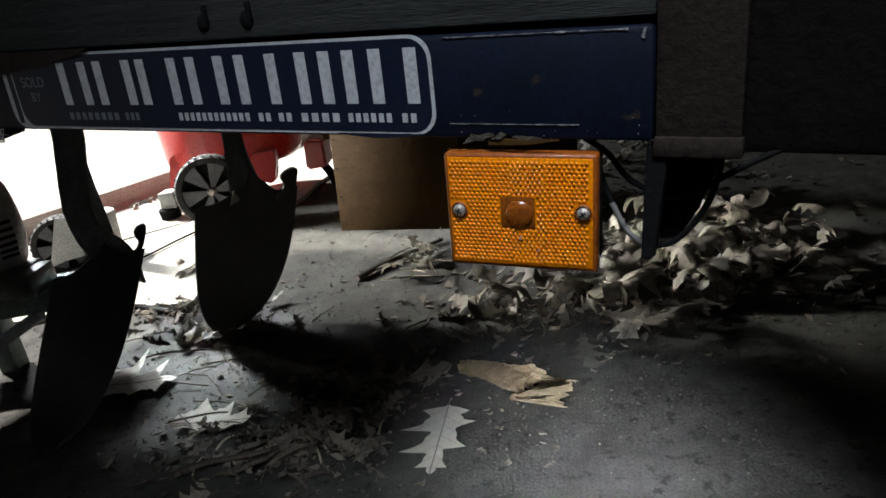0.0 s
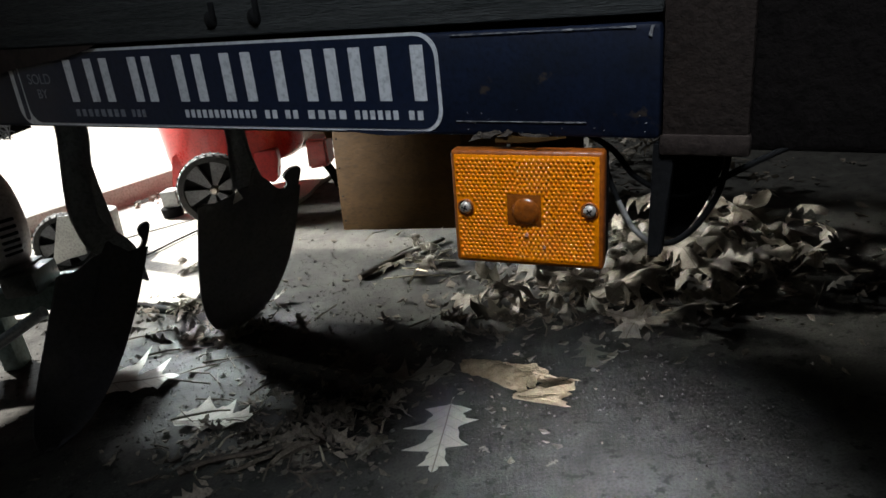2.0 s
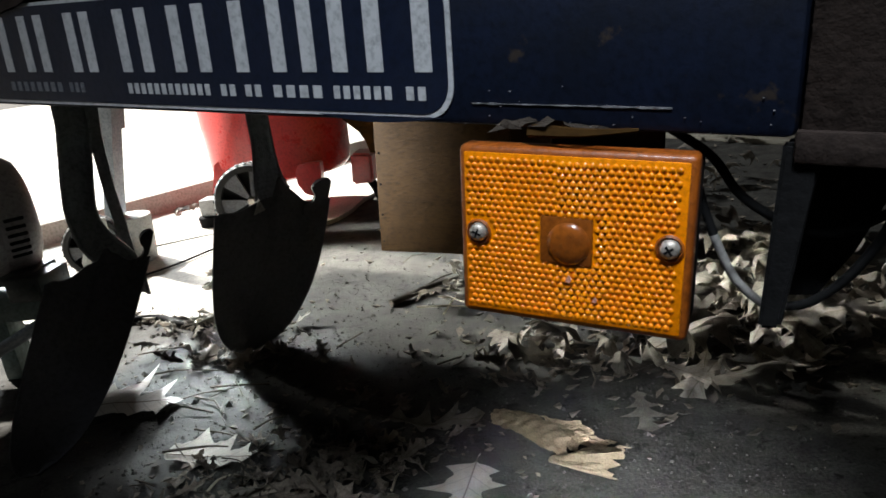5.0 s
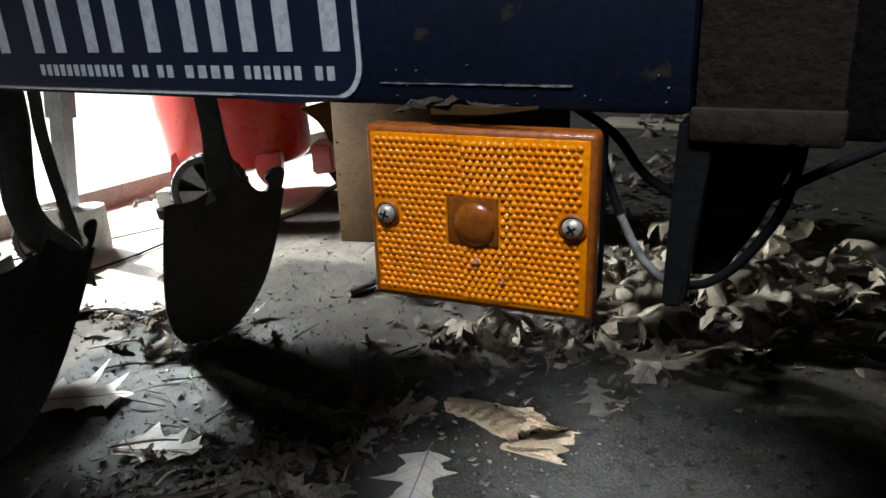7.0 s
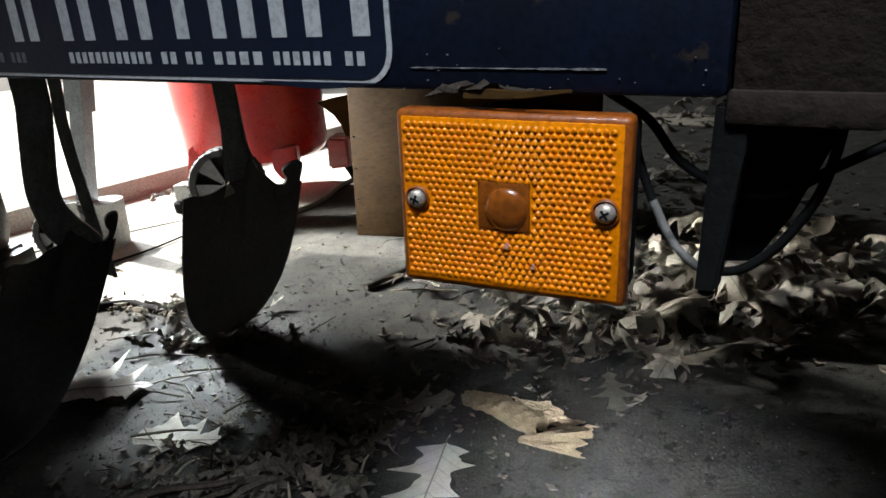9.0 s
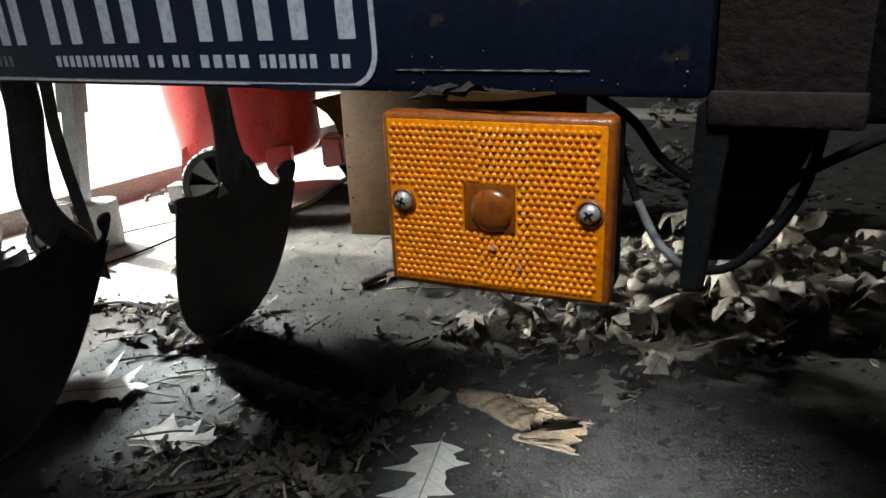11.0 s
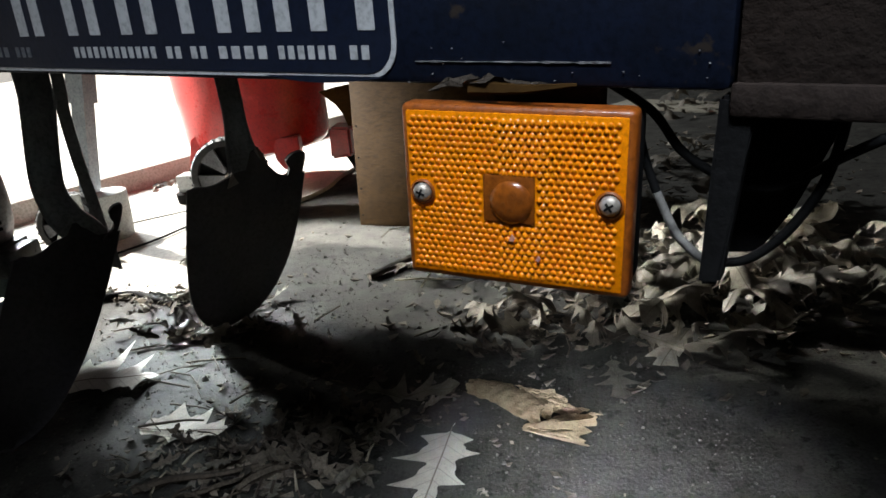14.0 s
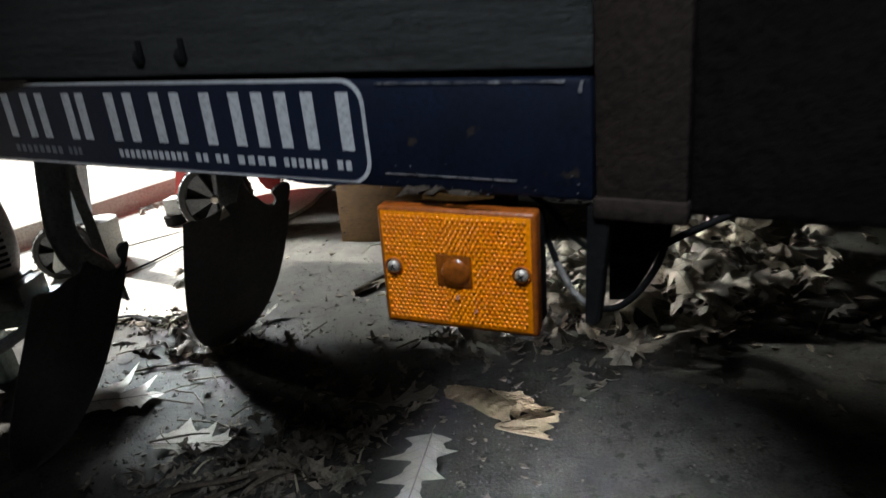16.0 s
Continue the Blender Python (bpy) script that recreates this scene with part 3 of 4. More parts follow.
window = part("bulb_window", bm, AMBER_DARK, marker, "smooth darker window over the bulb")
bm = B()
lathe(bm, [(0.0100, 0.0010), (0.0094, 0.0021), (0.0076, 0.0033), (0.0046, 0.0041), (0.0010, 0.0043)], pose(WINDOW[0] + 0.0012, -0.0002, WINDOW[1] - 0.0012, 90), 28)
part("bulb_dome", bm, AMBER_DARK, marker, "domed amber bulb cover")
for i, (x, z) in enumerate(SCREWS):
    bm = B()
    lathe(bm, [(0.0058, 0.0006), (0.0060, 0.0016), (0.0052, 0.0022), (0.0046, 0.0014), (0.0044, 0.0005)], pose(x, 0, z, 90), 28)
    part("screw_cup", bm, AMBER_EDGE, marker)
    bm = B()
    lathe(bm, [(0.0043, 0.0010), (0.0044, 0.0022), (0.0037, 0.0037), (0.0022, 0.0045), (0.0006, 0.0047)], pose(x, 0, z, 90), 28)
    screw = part("screw", bm, SCREW, marker, "weathered zinc cross-head screw")
    bm = B()
    for a in (0, 90):
        box(bm, 0, 0, 0, 0.0044, 0.0006, 0.0010, m=pose(x, -0.0045, z, 0, 20 + 35 * i + a, 0))
    part("cross_slot", bm, BLACK, screw)
bm = B()
box(bm, 0.002, 0.0195, 0.000, LW - 0.004, 0.013, LH - 0.006, 0.003)
part("lamp_base", bm, BLACK, marker, "black lamp base")
bm = B()
box(bm, 0.01, 0.0225, 0.047, 0.05, 0.006, 0.028, 0.002)
part("mounting_tab", bm, RUSTY, marker, "dark mounting tab reaching up to the beam")
for x, z, s in ((0.0005, -0.0172, 0.0014), (0.0125, -0.0255, 0.0011)):
    bm = B()
    slab(bm, [(-s, -0.8 * s), (0.6 * s, -s), (s, 0.2 * s), (0.1 * s, 1.5 * s)], 0.0016, 0.0024, pose(x, 0, z, 90))
    part("paint_chip", bm, CHIP, marker, "tiny pale pink chip stuck to the lens", smooth=False)
# dry scrap lying on the lamp


def crumple(bm, cx, cy, lx, ly, height, seed, m=12, n=10):
    """A dry sheet crushed into sharp folds, with a torn outline."""
    r = random.Random(seed)
    rows = []
    for i in range(m + 1):
        row = []
        for k in range(n + 1):
            u, v = i / m, k / n
            rim = 0.80 + 0.22 * math.sin(11 * u + seed) * math.cos(9 * v)
            x = cx + lx * (u - 0.5) * rim + r.uniform(-0.003, 0.003)
            y = cy + ly * (v - 0.5) * rim + r.uniform(-0.003, 0.003)
            z = height * (0.5 * abs(math.sin(3.1 * u + 2.0 * v + seed)) + 0.5 * abs(math.sin(5.3 * v - 2.2 * u))) * math.sin(math.pi * (0.06 + 0.88 * u)) + r.uniform(0, 0.0035) + 0.001
            row.append(bm.verts.new((x, y, z)))
        rows.append(row)
    for a, b in zip(rows, rows[1:]):
        for k in range(n):
            bm.faces.new((a[k], a[k + 1], b[k + 1]))
            bm.faces.new((a[k], b[k + 1], b[k]))


bm = B()
crumple(bm, -0.012, 0.010, 0.062, 0.016, 0.006, 3, 12, 4)
for v in bm.verts:
    v.co.z += 0.0432
scrap = part("leaf_scrap", bm, DARK_SCRAP, m=TR @ ML, smooth=False)
tagged(scrap, "curled dry leaf scrap lying on top of the marker lamp", "leaf")
bm = B()
sweep(bm, spline([(-0.020, 0.004, 0.0475), (0.005, 0.000, 0.0480), (0.028, -0.002, 0.0505)]), [(-0.0034, -0.0008), (0.0034, -0.0008), (0.0022, 0.0010), (-0.0022, 0.0010)], Vector((0, 0.3, 1)), lambda t: 1 - 0.8 * t)
tagged(part("wood_splinter", bm, PLYWOOD, m=TR @ ML), "brown wood splinter lying on the marker lamp", "splinter")

# ---- digging blades on curved shanks, standing on their points
def blade_mesh(origin, c, xa, za, width, length, dip, bend, taper=0.0, belly=0.030, flare=0.03):
    """A pointed blade: c is the middle of its top edge, xa and za its directions across and up."""
    na = xa.cross(za).normalized()
    bm = B()
    ns, nt = 44, 24
    grid = []
    for j in range(nt + 1):
        t = j / nt
        half = width / 2 * math.sqrt(max(0.0, 1 - t**3.6)) * (1 - taper * t)
        row = []
        for i in range(ns + 1):
            s = -1 + 2 * i / ns
            q = min(1.0, max(0.0, (s - 0.30) / 0.35))
            top = -dip * q * q * (3 - 2 * q)
            if 0.0 < s < 0.45:
                top += flare * (1 - s / 0.45) ** 2 * min(1.0, s / 0.06)
            if s < -0.25:
                top = -0.010 * math.sin(math.pi * min(1, (-s - 0.25) / 0.6))
            x = s * half
            y = bend * (s * s) * (1 - 0.4 * t) + belly * math.sin(math.pi * 0.9 * t)
            z = top * (1 - t) ** 3 - length * t
            row.append(bm.verts.new(c + xa * x + za * z + na * y - origin))
        grid.append(row)
    for a, b in zip(grid, grid[1:]):
        for k in range(ns):
            bm.faces.new((a[k], a[k + 1], b[k + 1], b[k]))
    bmesh.ops.remove_doubles(bm, verts=bm.verts, dist=0.0004)
    bmesh.ops.solidify(bm, geom=bm.faces[:], thickness=0.004)
    return bm


def hook_mesh(origin, c, xa, za, outline, d0, d1):
    """A rounded hook cut in the plane of the blade; outline in (across, up)."""
    na = xa.cross(za).normalized()
    bm = B()
    ring = spline([(a, b, 0) for a, b in outline], 4)
    lo, hi = [[bm.verts.new(c + xa * p.x + za * p.y + na * d - origin) for p in ring] for d in (d0, d1)]
    bm.faces.new(lo[::-1])
    bm.faces.new(hi)
    for k in range(len(lo)):
        q = (k + 1) % len(lo)
        bm.faces.new((lo[k], lo[q], hi[q], hi[k]))
    return bm


def channel(w, d, th):
    """A shallow open channel as a closed section."""
    n = 8
    outer = [(w * math.cos(math.pi * k / n), d * math.sin(math.pi * k / n)) for k in range(n + 1)]
    inner = [((w - th) * math.cos(math.pi * k / n), (d - th) * math.sin(math.pi * k / n)) for k in range(n, -1, -1)]
    return outer + inner


tip = Vector((-0.476, 1.608, 0.004))
shovel = thing("digging_shovel", Matrix.Translation(tip), "blackened steel shovel blade with a rolled shoulder, standing on its point", "shovel", "digging blades under the trailer")
xa = Vector((0.182, 0.145, 0.008)).normalized()
c = Vector((-0.349, 1.555, 0.338))
za = (c - tip).normalized()
part("blade", blade_mesh(tip, c, xa, za, 0.240, (c - tip).length, 0.030, 0.014, 0.06, 0.012, 0.06), BLADE, shovel, "blackened steel blade")
part("hook", hook_mesh(tip, c, xa, za, ((0.110, -0.050), (0.116, -0.03), (0.117, 0.006), (0.106, 0.016), (0.088, 0.015), (0.076, 0.005), (0.080, -0.006), (0.086, -0.016), (0.082, -0.029), (0.066, -0.033), (0.066, -0.052)), 0.008, 0.015), BLADE, shovel, "rounded hook at the shoulder of the blade")
bm = B()
line = [p - tip for p in spline([(-0.350, 1.564, 0.315), (-0.352, 1.560, 0.385), (-0.350, 1.560, 0.452), (-0.352, 1.565, 0.55), (-0.355, 1.57, 0.66), (-0.355, 1.57, 0.695)])]
sweep(bm, line, channel(0.024, 0.016, 0.004), Vector((1, 0.5, 0)), lambda t: 0.85 + 0.75 * max(0.0, 1 - 2.6 * t) ** 1.5)
part("socket", bm, SHANK, shovel, "curved open-backed steel socket")
bm = B()
slab(bm, [(-0.010, -0.012), (0.012, -0.006), (0.004, 0.016)], 0, 0.006, Matrix.Translation(Vector((-0.372, 1.530, 0.325)) - tip) @ pose(0, 0, 0, 90, 0, 30))
part("folded_tab", bm, SCREW, shovel, "bright worn tab of the socket")

tip = Vector((-0.700, 1.195, 0.004))
hoe = thing("digging_shovel", Matrix.Translation(tip), "black shovel blade on a strongly curved steel shank", "shovel", "digging blades under the trailer")
xa = Vector((0.125, 0.080, 0.018)).normalized()
c = Vector((-0.531, 1.250, 0.330))
za = (c - tip).normalized()
part("blade", blade_mesh(tip, c, xa, za, 0.160, (c - tip).length, 0.016, 0.020, 0.0), BLADE, hoe, "blackened steel blade")
part("hook", hook_mesh(tip, c, xa, za, ((0.066, -0.024), (0.0745, -0.010), (0.072, 0.024), (0.066, 0.034), (0.0545, 0.034), (0.0510, 0.026), (0.056, 0.014), (0.0645, 0.002), (0.0645, -0.010), (0.056, -0.018), (0.056, -0.026)), 0.013, 0.022), BLADE, hoe, "rounded hook at the shoulder of the blade")
bm = B()
line = [p - tip for p in spline([(-0.525, 1.285, 0.255), (-0.518, 1.275, 0.315), (-0.531, 1.255, 0.359), (-0.5385, 1.25, 0.400), (-0.5345, 1.25, 0.440), (-0.5215, 1.25, 0.500), (-0.510, 1.245, 0.545), (-0.504, 1.24, 0.64), (-0.503, 1.24, 0.710)])]
sweep(bm, line, channel(0.024, 0.013, 0.004), Vector((1, 0.3, 0)), lambda t: 1.0 + 0.6 * max(0.0, 1 - 3 * t))
part("shank", bm, SHANK, hoe, "curved steel shank")
bm = B()
line = [p - tip for p in spline([(-0.66, 1.55, 0.249), (-0.663, 1.55, 0.33), (-0.667, 1.55, 0.403), (-0.666, 1.55, 0.484), (-0.659, 1.55, 0.546), (-0.655, 1.55, 0.64), (-0.653, 1.55, 0.7)])]
sweep(bm, line, [(-0.011, -0.002), (0.011, -0.002), (0.011, 0.002), (-0.011, 0.002)], Vector((1, 0.3, 0)))
part("strap", bm, SHANK, hoe, "flat steel strap beside the shank")

# ---- machine with an electric motor
MC = Vector((-0.97, 1.57, 0.345))
machine = thing("motor_machine", pose(-1.1, 1.55, 0), "greenish steel machine frame carrying a black electric motor", "machine")
MO = Matrix.Translation(MC - Vector((-1.1, 1.55, 0))) @ pose(0, 0, 0, 0, 90, 45)
bm = B()
lathe(bm, [(0.106, -0.42), (0.112, -0.41), (0.112, -0.02), (0.110, 0.0)], MO, 48)
motor = part("motor_casing", bm, MOTOR, machine, "black motor casing")
for a, w in ((-106, 0.030), (-40, 0.016), (-150, 0.016), (180, 0.016)):
    bm = B()
    box(bm, 0.113, 0, -0.19, 0.012, w, 0.34, 0.003, MO @ pose(0, 0, 0, 0, 0, a))
    part("casing_rib", bm, MOTOR, motor)
bm = B()
box(bm, 0.114, 0, -0.012, 0.030, 0.030, 0.024, 0.004, MO @ pose(0, 0, 0, 0, 0, -106))
part("lug", bm, END_BELL, motor, "cast lug at the casing joint")
bm = B()
lathe(bm, [(0.118, -0.006), (0.123, -0.002), (0.123, 0.014), (0.121, 0.016), (0.121, 0.052), (0.117, 0.070), (0.106, 0.083), (0.085, 0.091), (0.055, 0.093), (0.052, 0.086), (0.01, 0.086)], MO, 56)
bell = part("end_bell", bm, END_BELL, machine, "grey cast end bell with cooling slots")
for k in range(6):
    bm = B()
    box(bm, 0.1205, 0, 0.043, 0.006, 0.0072, 0.036, 0.002, MO @ pose(0, 0, 0, 0, 0, -94 + 7.5 * k))
    part("cooling_slot", bm, BLACK, bell)
bm = B()
box(bm, 0.235, -0.005, 0.213, 0.075, 0.10, 0.05, 0.004)
box(bm, 0.16, 0.02, 0.228, 0.16, 0.08, 0.03, 0.004)
part("motor_foot", bm, MOTOR, machine, "black motor mount")
bm = B()
box(bm, -0.055, 0.02, 0.165, 0.79, 0.10, 0.055, 0.004, pose(0, 0, 0.0, 0, 0, 2))
part("frame_beam", bm, GREEN, machine, "grey-green painted frame beam")
for x in (-0.38, 0.115):
    bm = B()
    box(bm, x, 0.02, 0.07, 0.04, 0.05, 0.14, 0.003)
    part("frame_leg", bm, GREEN, machine)
bm = B()
sweep(bm, [Vector(p) for p in ((-0.02, -0.07, 0.014), (0.26, -0.04, 0.145))], ring_section(0.013, 14))
part("brace_rod", bm, GALV, machine, "bright steel brace rod")
bm = B()
TYR = pose(0.13, -0.37, 0.185, 90, 0, 15)
lathe(bm, [(0.095, -0.035), (0.15, -0.042), (0.178, -0.034), (0.185, -0.014), (0.185, 0.014), (0.178, 0.034), (0.15, 0.042), (0.095, 0.035)], TYR, 40)
part("tyre", bm, BLACK, machine, "black rubber tyre")


def spoked_wheel(name, m, r, width, label, tyre_mat, spokes=6):
    w = thing(name, m, label, "wheel")
    bm = B()
    ri = r * 0.80
    lathe(bm, [(ri, -width / 2), (r * 0.95, -width / 2), (r, -width * 0.3), (r, width * 0.3), (r * 0.95, width / 2), (ri, width / 2), (ri, -width / 2 + 0.001)], None, 44)
    part("tyre", bm, tyre_mat, w, "grey rubber tyre")
    for k in range(spokes):
        bm = B()
        slab(bm, [(0.10 * r, -0.045 * r), (ri * 0.99, -0.24 * r), (ri * 0.99, 0.24 * r), (0.10 * r, 0.045 * r)], -width * 0.12, width * 0.12, pose(0, 0, width * 0.18, 0, 0, 360 / spokes * k + 8))
        part("spoke", bm, RIM, w)
    bm = B()
    lathe(bm, [(0.004, -0.002), (ri, -0.002), (ri, 0.002), (0.004, 0.002)], pose(0, 0, -width * 0.2), 40)
    part("disc", bm, BLACK, w, "dark wheel disc behind the spokes")
    bm = B()
    for k in range(60):
        box(bm, r, 0, (0.22 if k % 2 else -0.22) * width, 0.003, r * 0.05, width * 0.42, m=pose(0, 0, 0, 0, 0, 6 * k))
    tagged(part("tread", bm, tyre_mat, w, "knobbly tyre tread"), kind="stuff")
    bm = B()
    lathe(bm, [(r * 0.12, -width * 0.5), (r * 0.12, width * 0.40), (r * 0.08, width * 0.55), (0.003, width * 0.58)], None, 20)
    part("hub", bm, SCREW, w, "bright metal hub")
    return w


small = spoked_wheel("small_wheel", pose(-1.18, 2.25, 0.094, 90, 0, 20), 0.094, 0.05, "small pale spoked wheel standing on the floor near the kerb", TYRE, 6)

bm = B()
slab(bm, [(0.012, 0.190), (0.065, 0.190), (0.065, 0.060), (0.0, 0.052), (-0.042, 0.040), (-0.046, 0.056)], 0.0, 0.004, pose(-1.165, 2.205, 0, 90))
part("fork_plate", bm, BLOCK, small, "pale tapered fork plate over the wheel", smooth=False, m=small.matrix_basis.inverted())

# ---- red tank on feet and wheel, plywood box
tank = thing("red_drum", pose(-0.715, 2.90, 0, 0, 0, -6), "glossy red upright drum on feet with a spoked wheel", "drum")
DRUM = Matrix.Translation((-0.06, 0, 0)) @ Matrix.Diagonal((1.0, 0.72, 1.0, 1.0))
bm = B()
lathe(bm, [(0.05, 0.140), (0.205, 0.141), (0.238, 0.147), (0.258, 0.160), (0.270, 0.182), (0.275, 0.21), (0.281, 0.335), (0.2825, 0.345), (0.2825, 0.362), (0.283, 0.37), (0.290, 0.62), (0.20, 0.66), (0.02, 0.67)], DRUM, 72)
part("drum_body", bm, RED, tank, "glossy red moulded drum")
bm = B()
slab(bm, [(0.060, 0.20), (0.062, 0.125), (0.085, 0.088), (0.122, 0.076), (0.142, 0.090), (0.146, 0.125), (0.158, 0.15), (0.160, 0.20)], -0.02, 0.02, pose(0, -0.150, 0, 90))
bmesh.ops.bevel(bm, geom=bm.edges[:], offset=0.004, segments=2, affect="EDGES")
part("foot_plate", bm, RED, tank, "red rounded foot plate")
bm = B()
slab(bm, [(-0.328, 0.030), (-0.288, 0.030), (-0.270, 0.135), (-0.20, 0.17), (-0.24, 0.24), (-0.275, 0.22)], -0.025, 0.025, pose(0.02, -0.13, 0, 90))
part("leg", bm, RED, tank, "narrow red leg")
bm = B()
box(bm, -0.262, -0.218, 0.082, 0.062, 0.07, 0.062, 0.005)
part("caster_housing", bm, BLOCK, tank, "small white caster housing")
bm = B()
lathe(bm, [(0.032, 0), (0.036, 0.004), (0.040, 0.048), (0.036, 0.052)], pose(-0.270, -0.235, 0), 24)
part("rubber_foot", bm, BLACK, tank, "black rubber foot")
bm = B()
slab(bm, [(-0.040, -0.052), (0.042, -0.048), (0.046, 0.055), (-0.030, 0.062)], -0.05, 0.05, pose(0.300, -0.10, 0.155, 90))
bmesh.ops.bevel(bm, geom=bm.edges[:], offset=0.009, segments=3, affect="EDGES")
part("drain_box", bm, RED, tank, "small red housing beside the drum")
bm = B()
sweep(bm, spline([(0.31, -0.09, 0.11), (0.335, -0.10, 0.07), (0.35, -0.10, 0.018)]), ring_section(0.016, 12))
part("hose", bm, BLACK, tank, "dark stub of hose")
wheel = spoked_wheel("tank_wheel", pose(-0.765, 2.52, 0.130, 90, 0, 8), 0.126, 0.055, "dark grey spoked wheel of the red drum", TYRE, 6)

crate = thing("plywood_box", pose(-0.299, 2.235, 0, 0, 0, -23), "brown plywood box with nail heads, darkened for shade, standing on the floor", "box")
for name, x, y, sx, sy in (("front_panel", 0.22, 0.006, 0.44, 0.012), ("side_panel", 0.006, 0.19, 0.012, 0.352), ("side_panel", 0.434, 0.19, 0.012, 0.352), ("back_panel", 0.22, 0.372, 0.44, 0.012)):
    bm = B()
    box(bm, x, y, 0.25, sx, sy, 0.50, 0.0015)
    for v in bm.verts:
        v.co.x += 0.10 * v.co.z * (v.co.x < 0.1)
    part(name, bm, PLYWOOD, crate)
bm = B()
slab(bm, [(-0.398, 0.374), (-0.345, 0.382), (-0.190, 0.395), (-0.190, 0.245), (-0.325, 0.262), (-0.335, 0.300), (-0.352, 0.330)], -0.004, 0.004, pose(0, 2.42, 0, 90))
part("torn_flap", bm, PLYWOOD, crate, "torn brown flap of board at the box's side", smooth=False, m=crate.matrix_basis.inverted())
for z in (0.03, 0.11, 0.20, 0.29):
    bm = B()
    lathe(bm, [(0.0035, 0), (0.003, 0.001), (0.001, 0.0014)], pose(0.012 + 0.10 * z, 0.0, z, 90), 10)
    part("nail", bm, BLACK, crate, "dark nail head")

# Pale strip added for a band of light on the far leaves.
bm = B()
box(bm, 0, 0, 0.010, 0.80, 0.15, 0.020, 0.003)
tagged(part("loose_board", bm, STRIP_PALE, m=pose(0.98, 3.44, 0, 0, 0, -48)), "added pale strip standing in for a band of lit leaves", "board")

# ---- cord on the sunny floor
bm = B()
sweep(bm, spline([(-1.02, 2.10, 0.021), (-0.93, 2.22, 0.020), (-0.86, 2.36, 0.020), (-0.78, 2.48, 0.020), (-0.66, 2.57, 0.020)]), ring_section(0.0035, 8))
tagged(part("power_cord", bm, CABLE, m=Matrix()), "dark cord lying on the floor", "cord")

# Black tube added in place of the slab edge's own shadow.
bm = B()
sweep(bm, spline([(-0.927, 1.803, 0.010), (-0.804, 1.819, 0.010), (-0.717, 1.771, 0.010), (-0.647, 1.739, 0.010), (-0.626, 1.766, 0.010), (-0.626, 1.830, 0.010), (-0.638, 1.900, 0.010)]), ring_section(0.0085, 10))
tagged(part("rubber_hose", bm, BLACK, m=Matrix()), "black band standing in for the shaded edge of the slab", "hose")


# ---- fallen leaves
NARROW_LOBES = [((0.14, 0.10), (0.20, 0.055)), ((0.40, 0.27), (0.42, 0.075)), ((0.68, 0.33), (0.66, 0.085)), ((0.88, 0.17), (0.88, 0.055))]
FLAT_LOBES = ([((0.11, 0.21), (0.17, 0.13)), ((0.28, 0.31), (0.38, 0.115)), ((0.66, 0.26), (0.68, 0.060)), ((0.92, 0.13), (0.93, 0.040))],
              [((0.10, 0.23), (0.20, 0.12)), ((0.40, 0.38), (0.42, 0.105)), ((0.71, 0.33), (0.71, 0.065)), ((0.90, 0.15), (0.92, 0.040))])
STEM_LOBES = ([((0.06, 0.16), (0.12, 0.16)), ((0.28, 0.44), (0.44, 0.20)), ((0.65, 0.37), (0.71, 0.12)), ((0.87, 0.25), (0.92, 0.08))],
              [((0.10, 0.10), (0.20, 0.10)), ((0.45, 0.20), (0.55, 0.12)), ((0.75, 0.20), (0.85, 0.11)), ((0.95, 0.14), (0.98, 0.04))])
FINGER_LOBES = ([((0.18, 0.38), (0.28, 0.22)), ((0.55, 0.58), (0.54, 0.10)), ((0.82, 0.36), (0.79, 0.06))],
                [((0.28, 0.24), (0.42, 0.20)), ((0.62, 0.29), (0.72, 0.20)), ((0.88, 0.31), (0.90, 0.08))])
BROAD_LOBES = [((0.13, 0.14), (0.21, 0.105)), ((0.40, 0.36), (0.46, 0.125)), ((0.71, 0.38), (0.71, 0.110)), ((0.92, 0.16), (0.92, 0.055))]


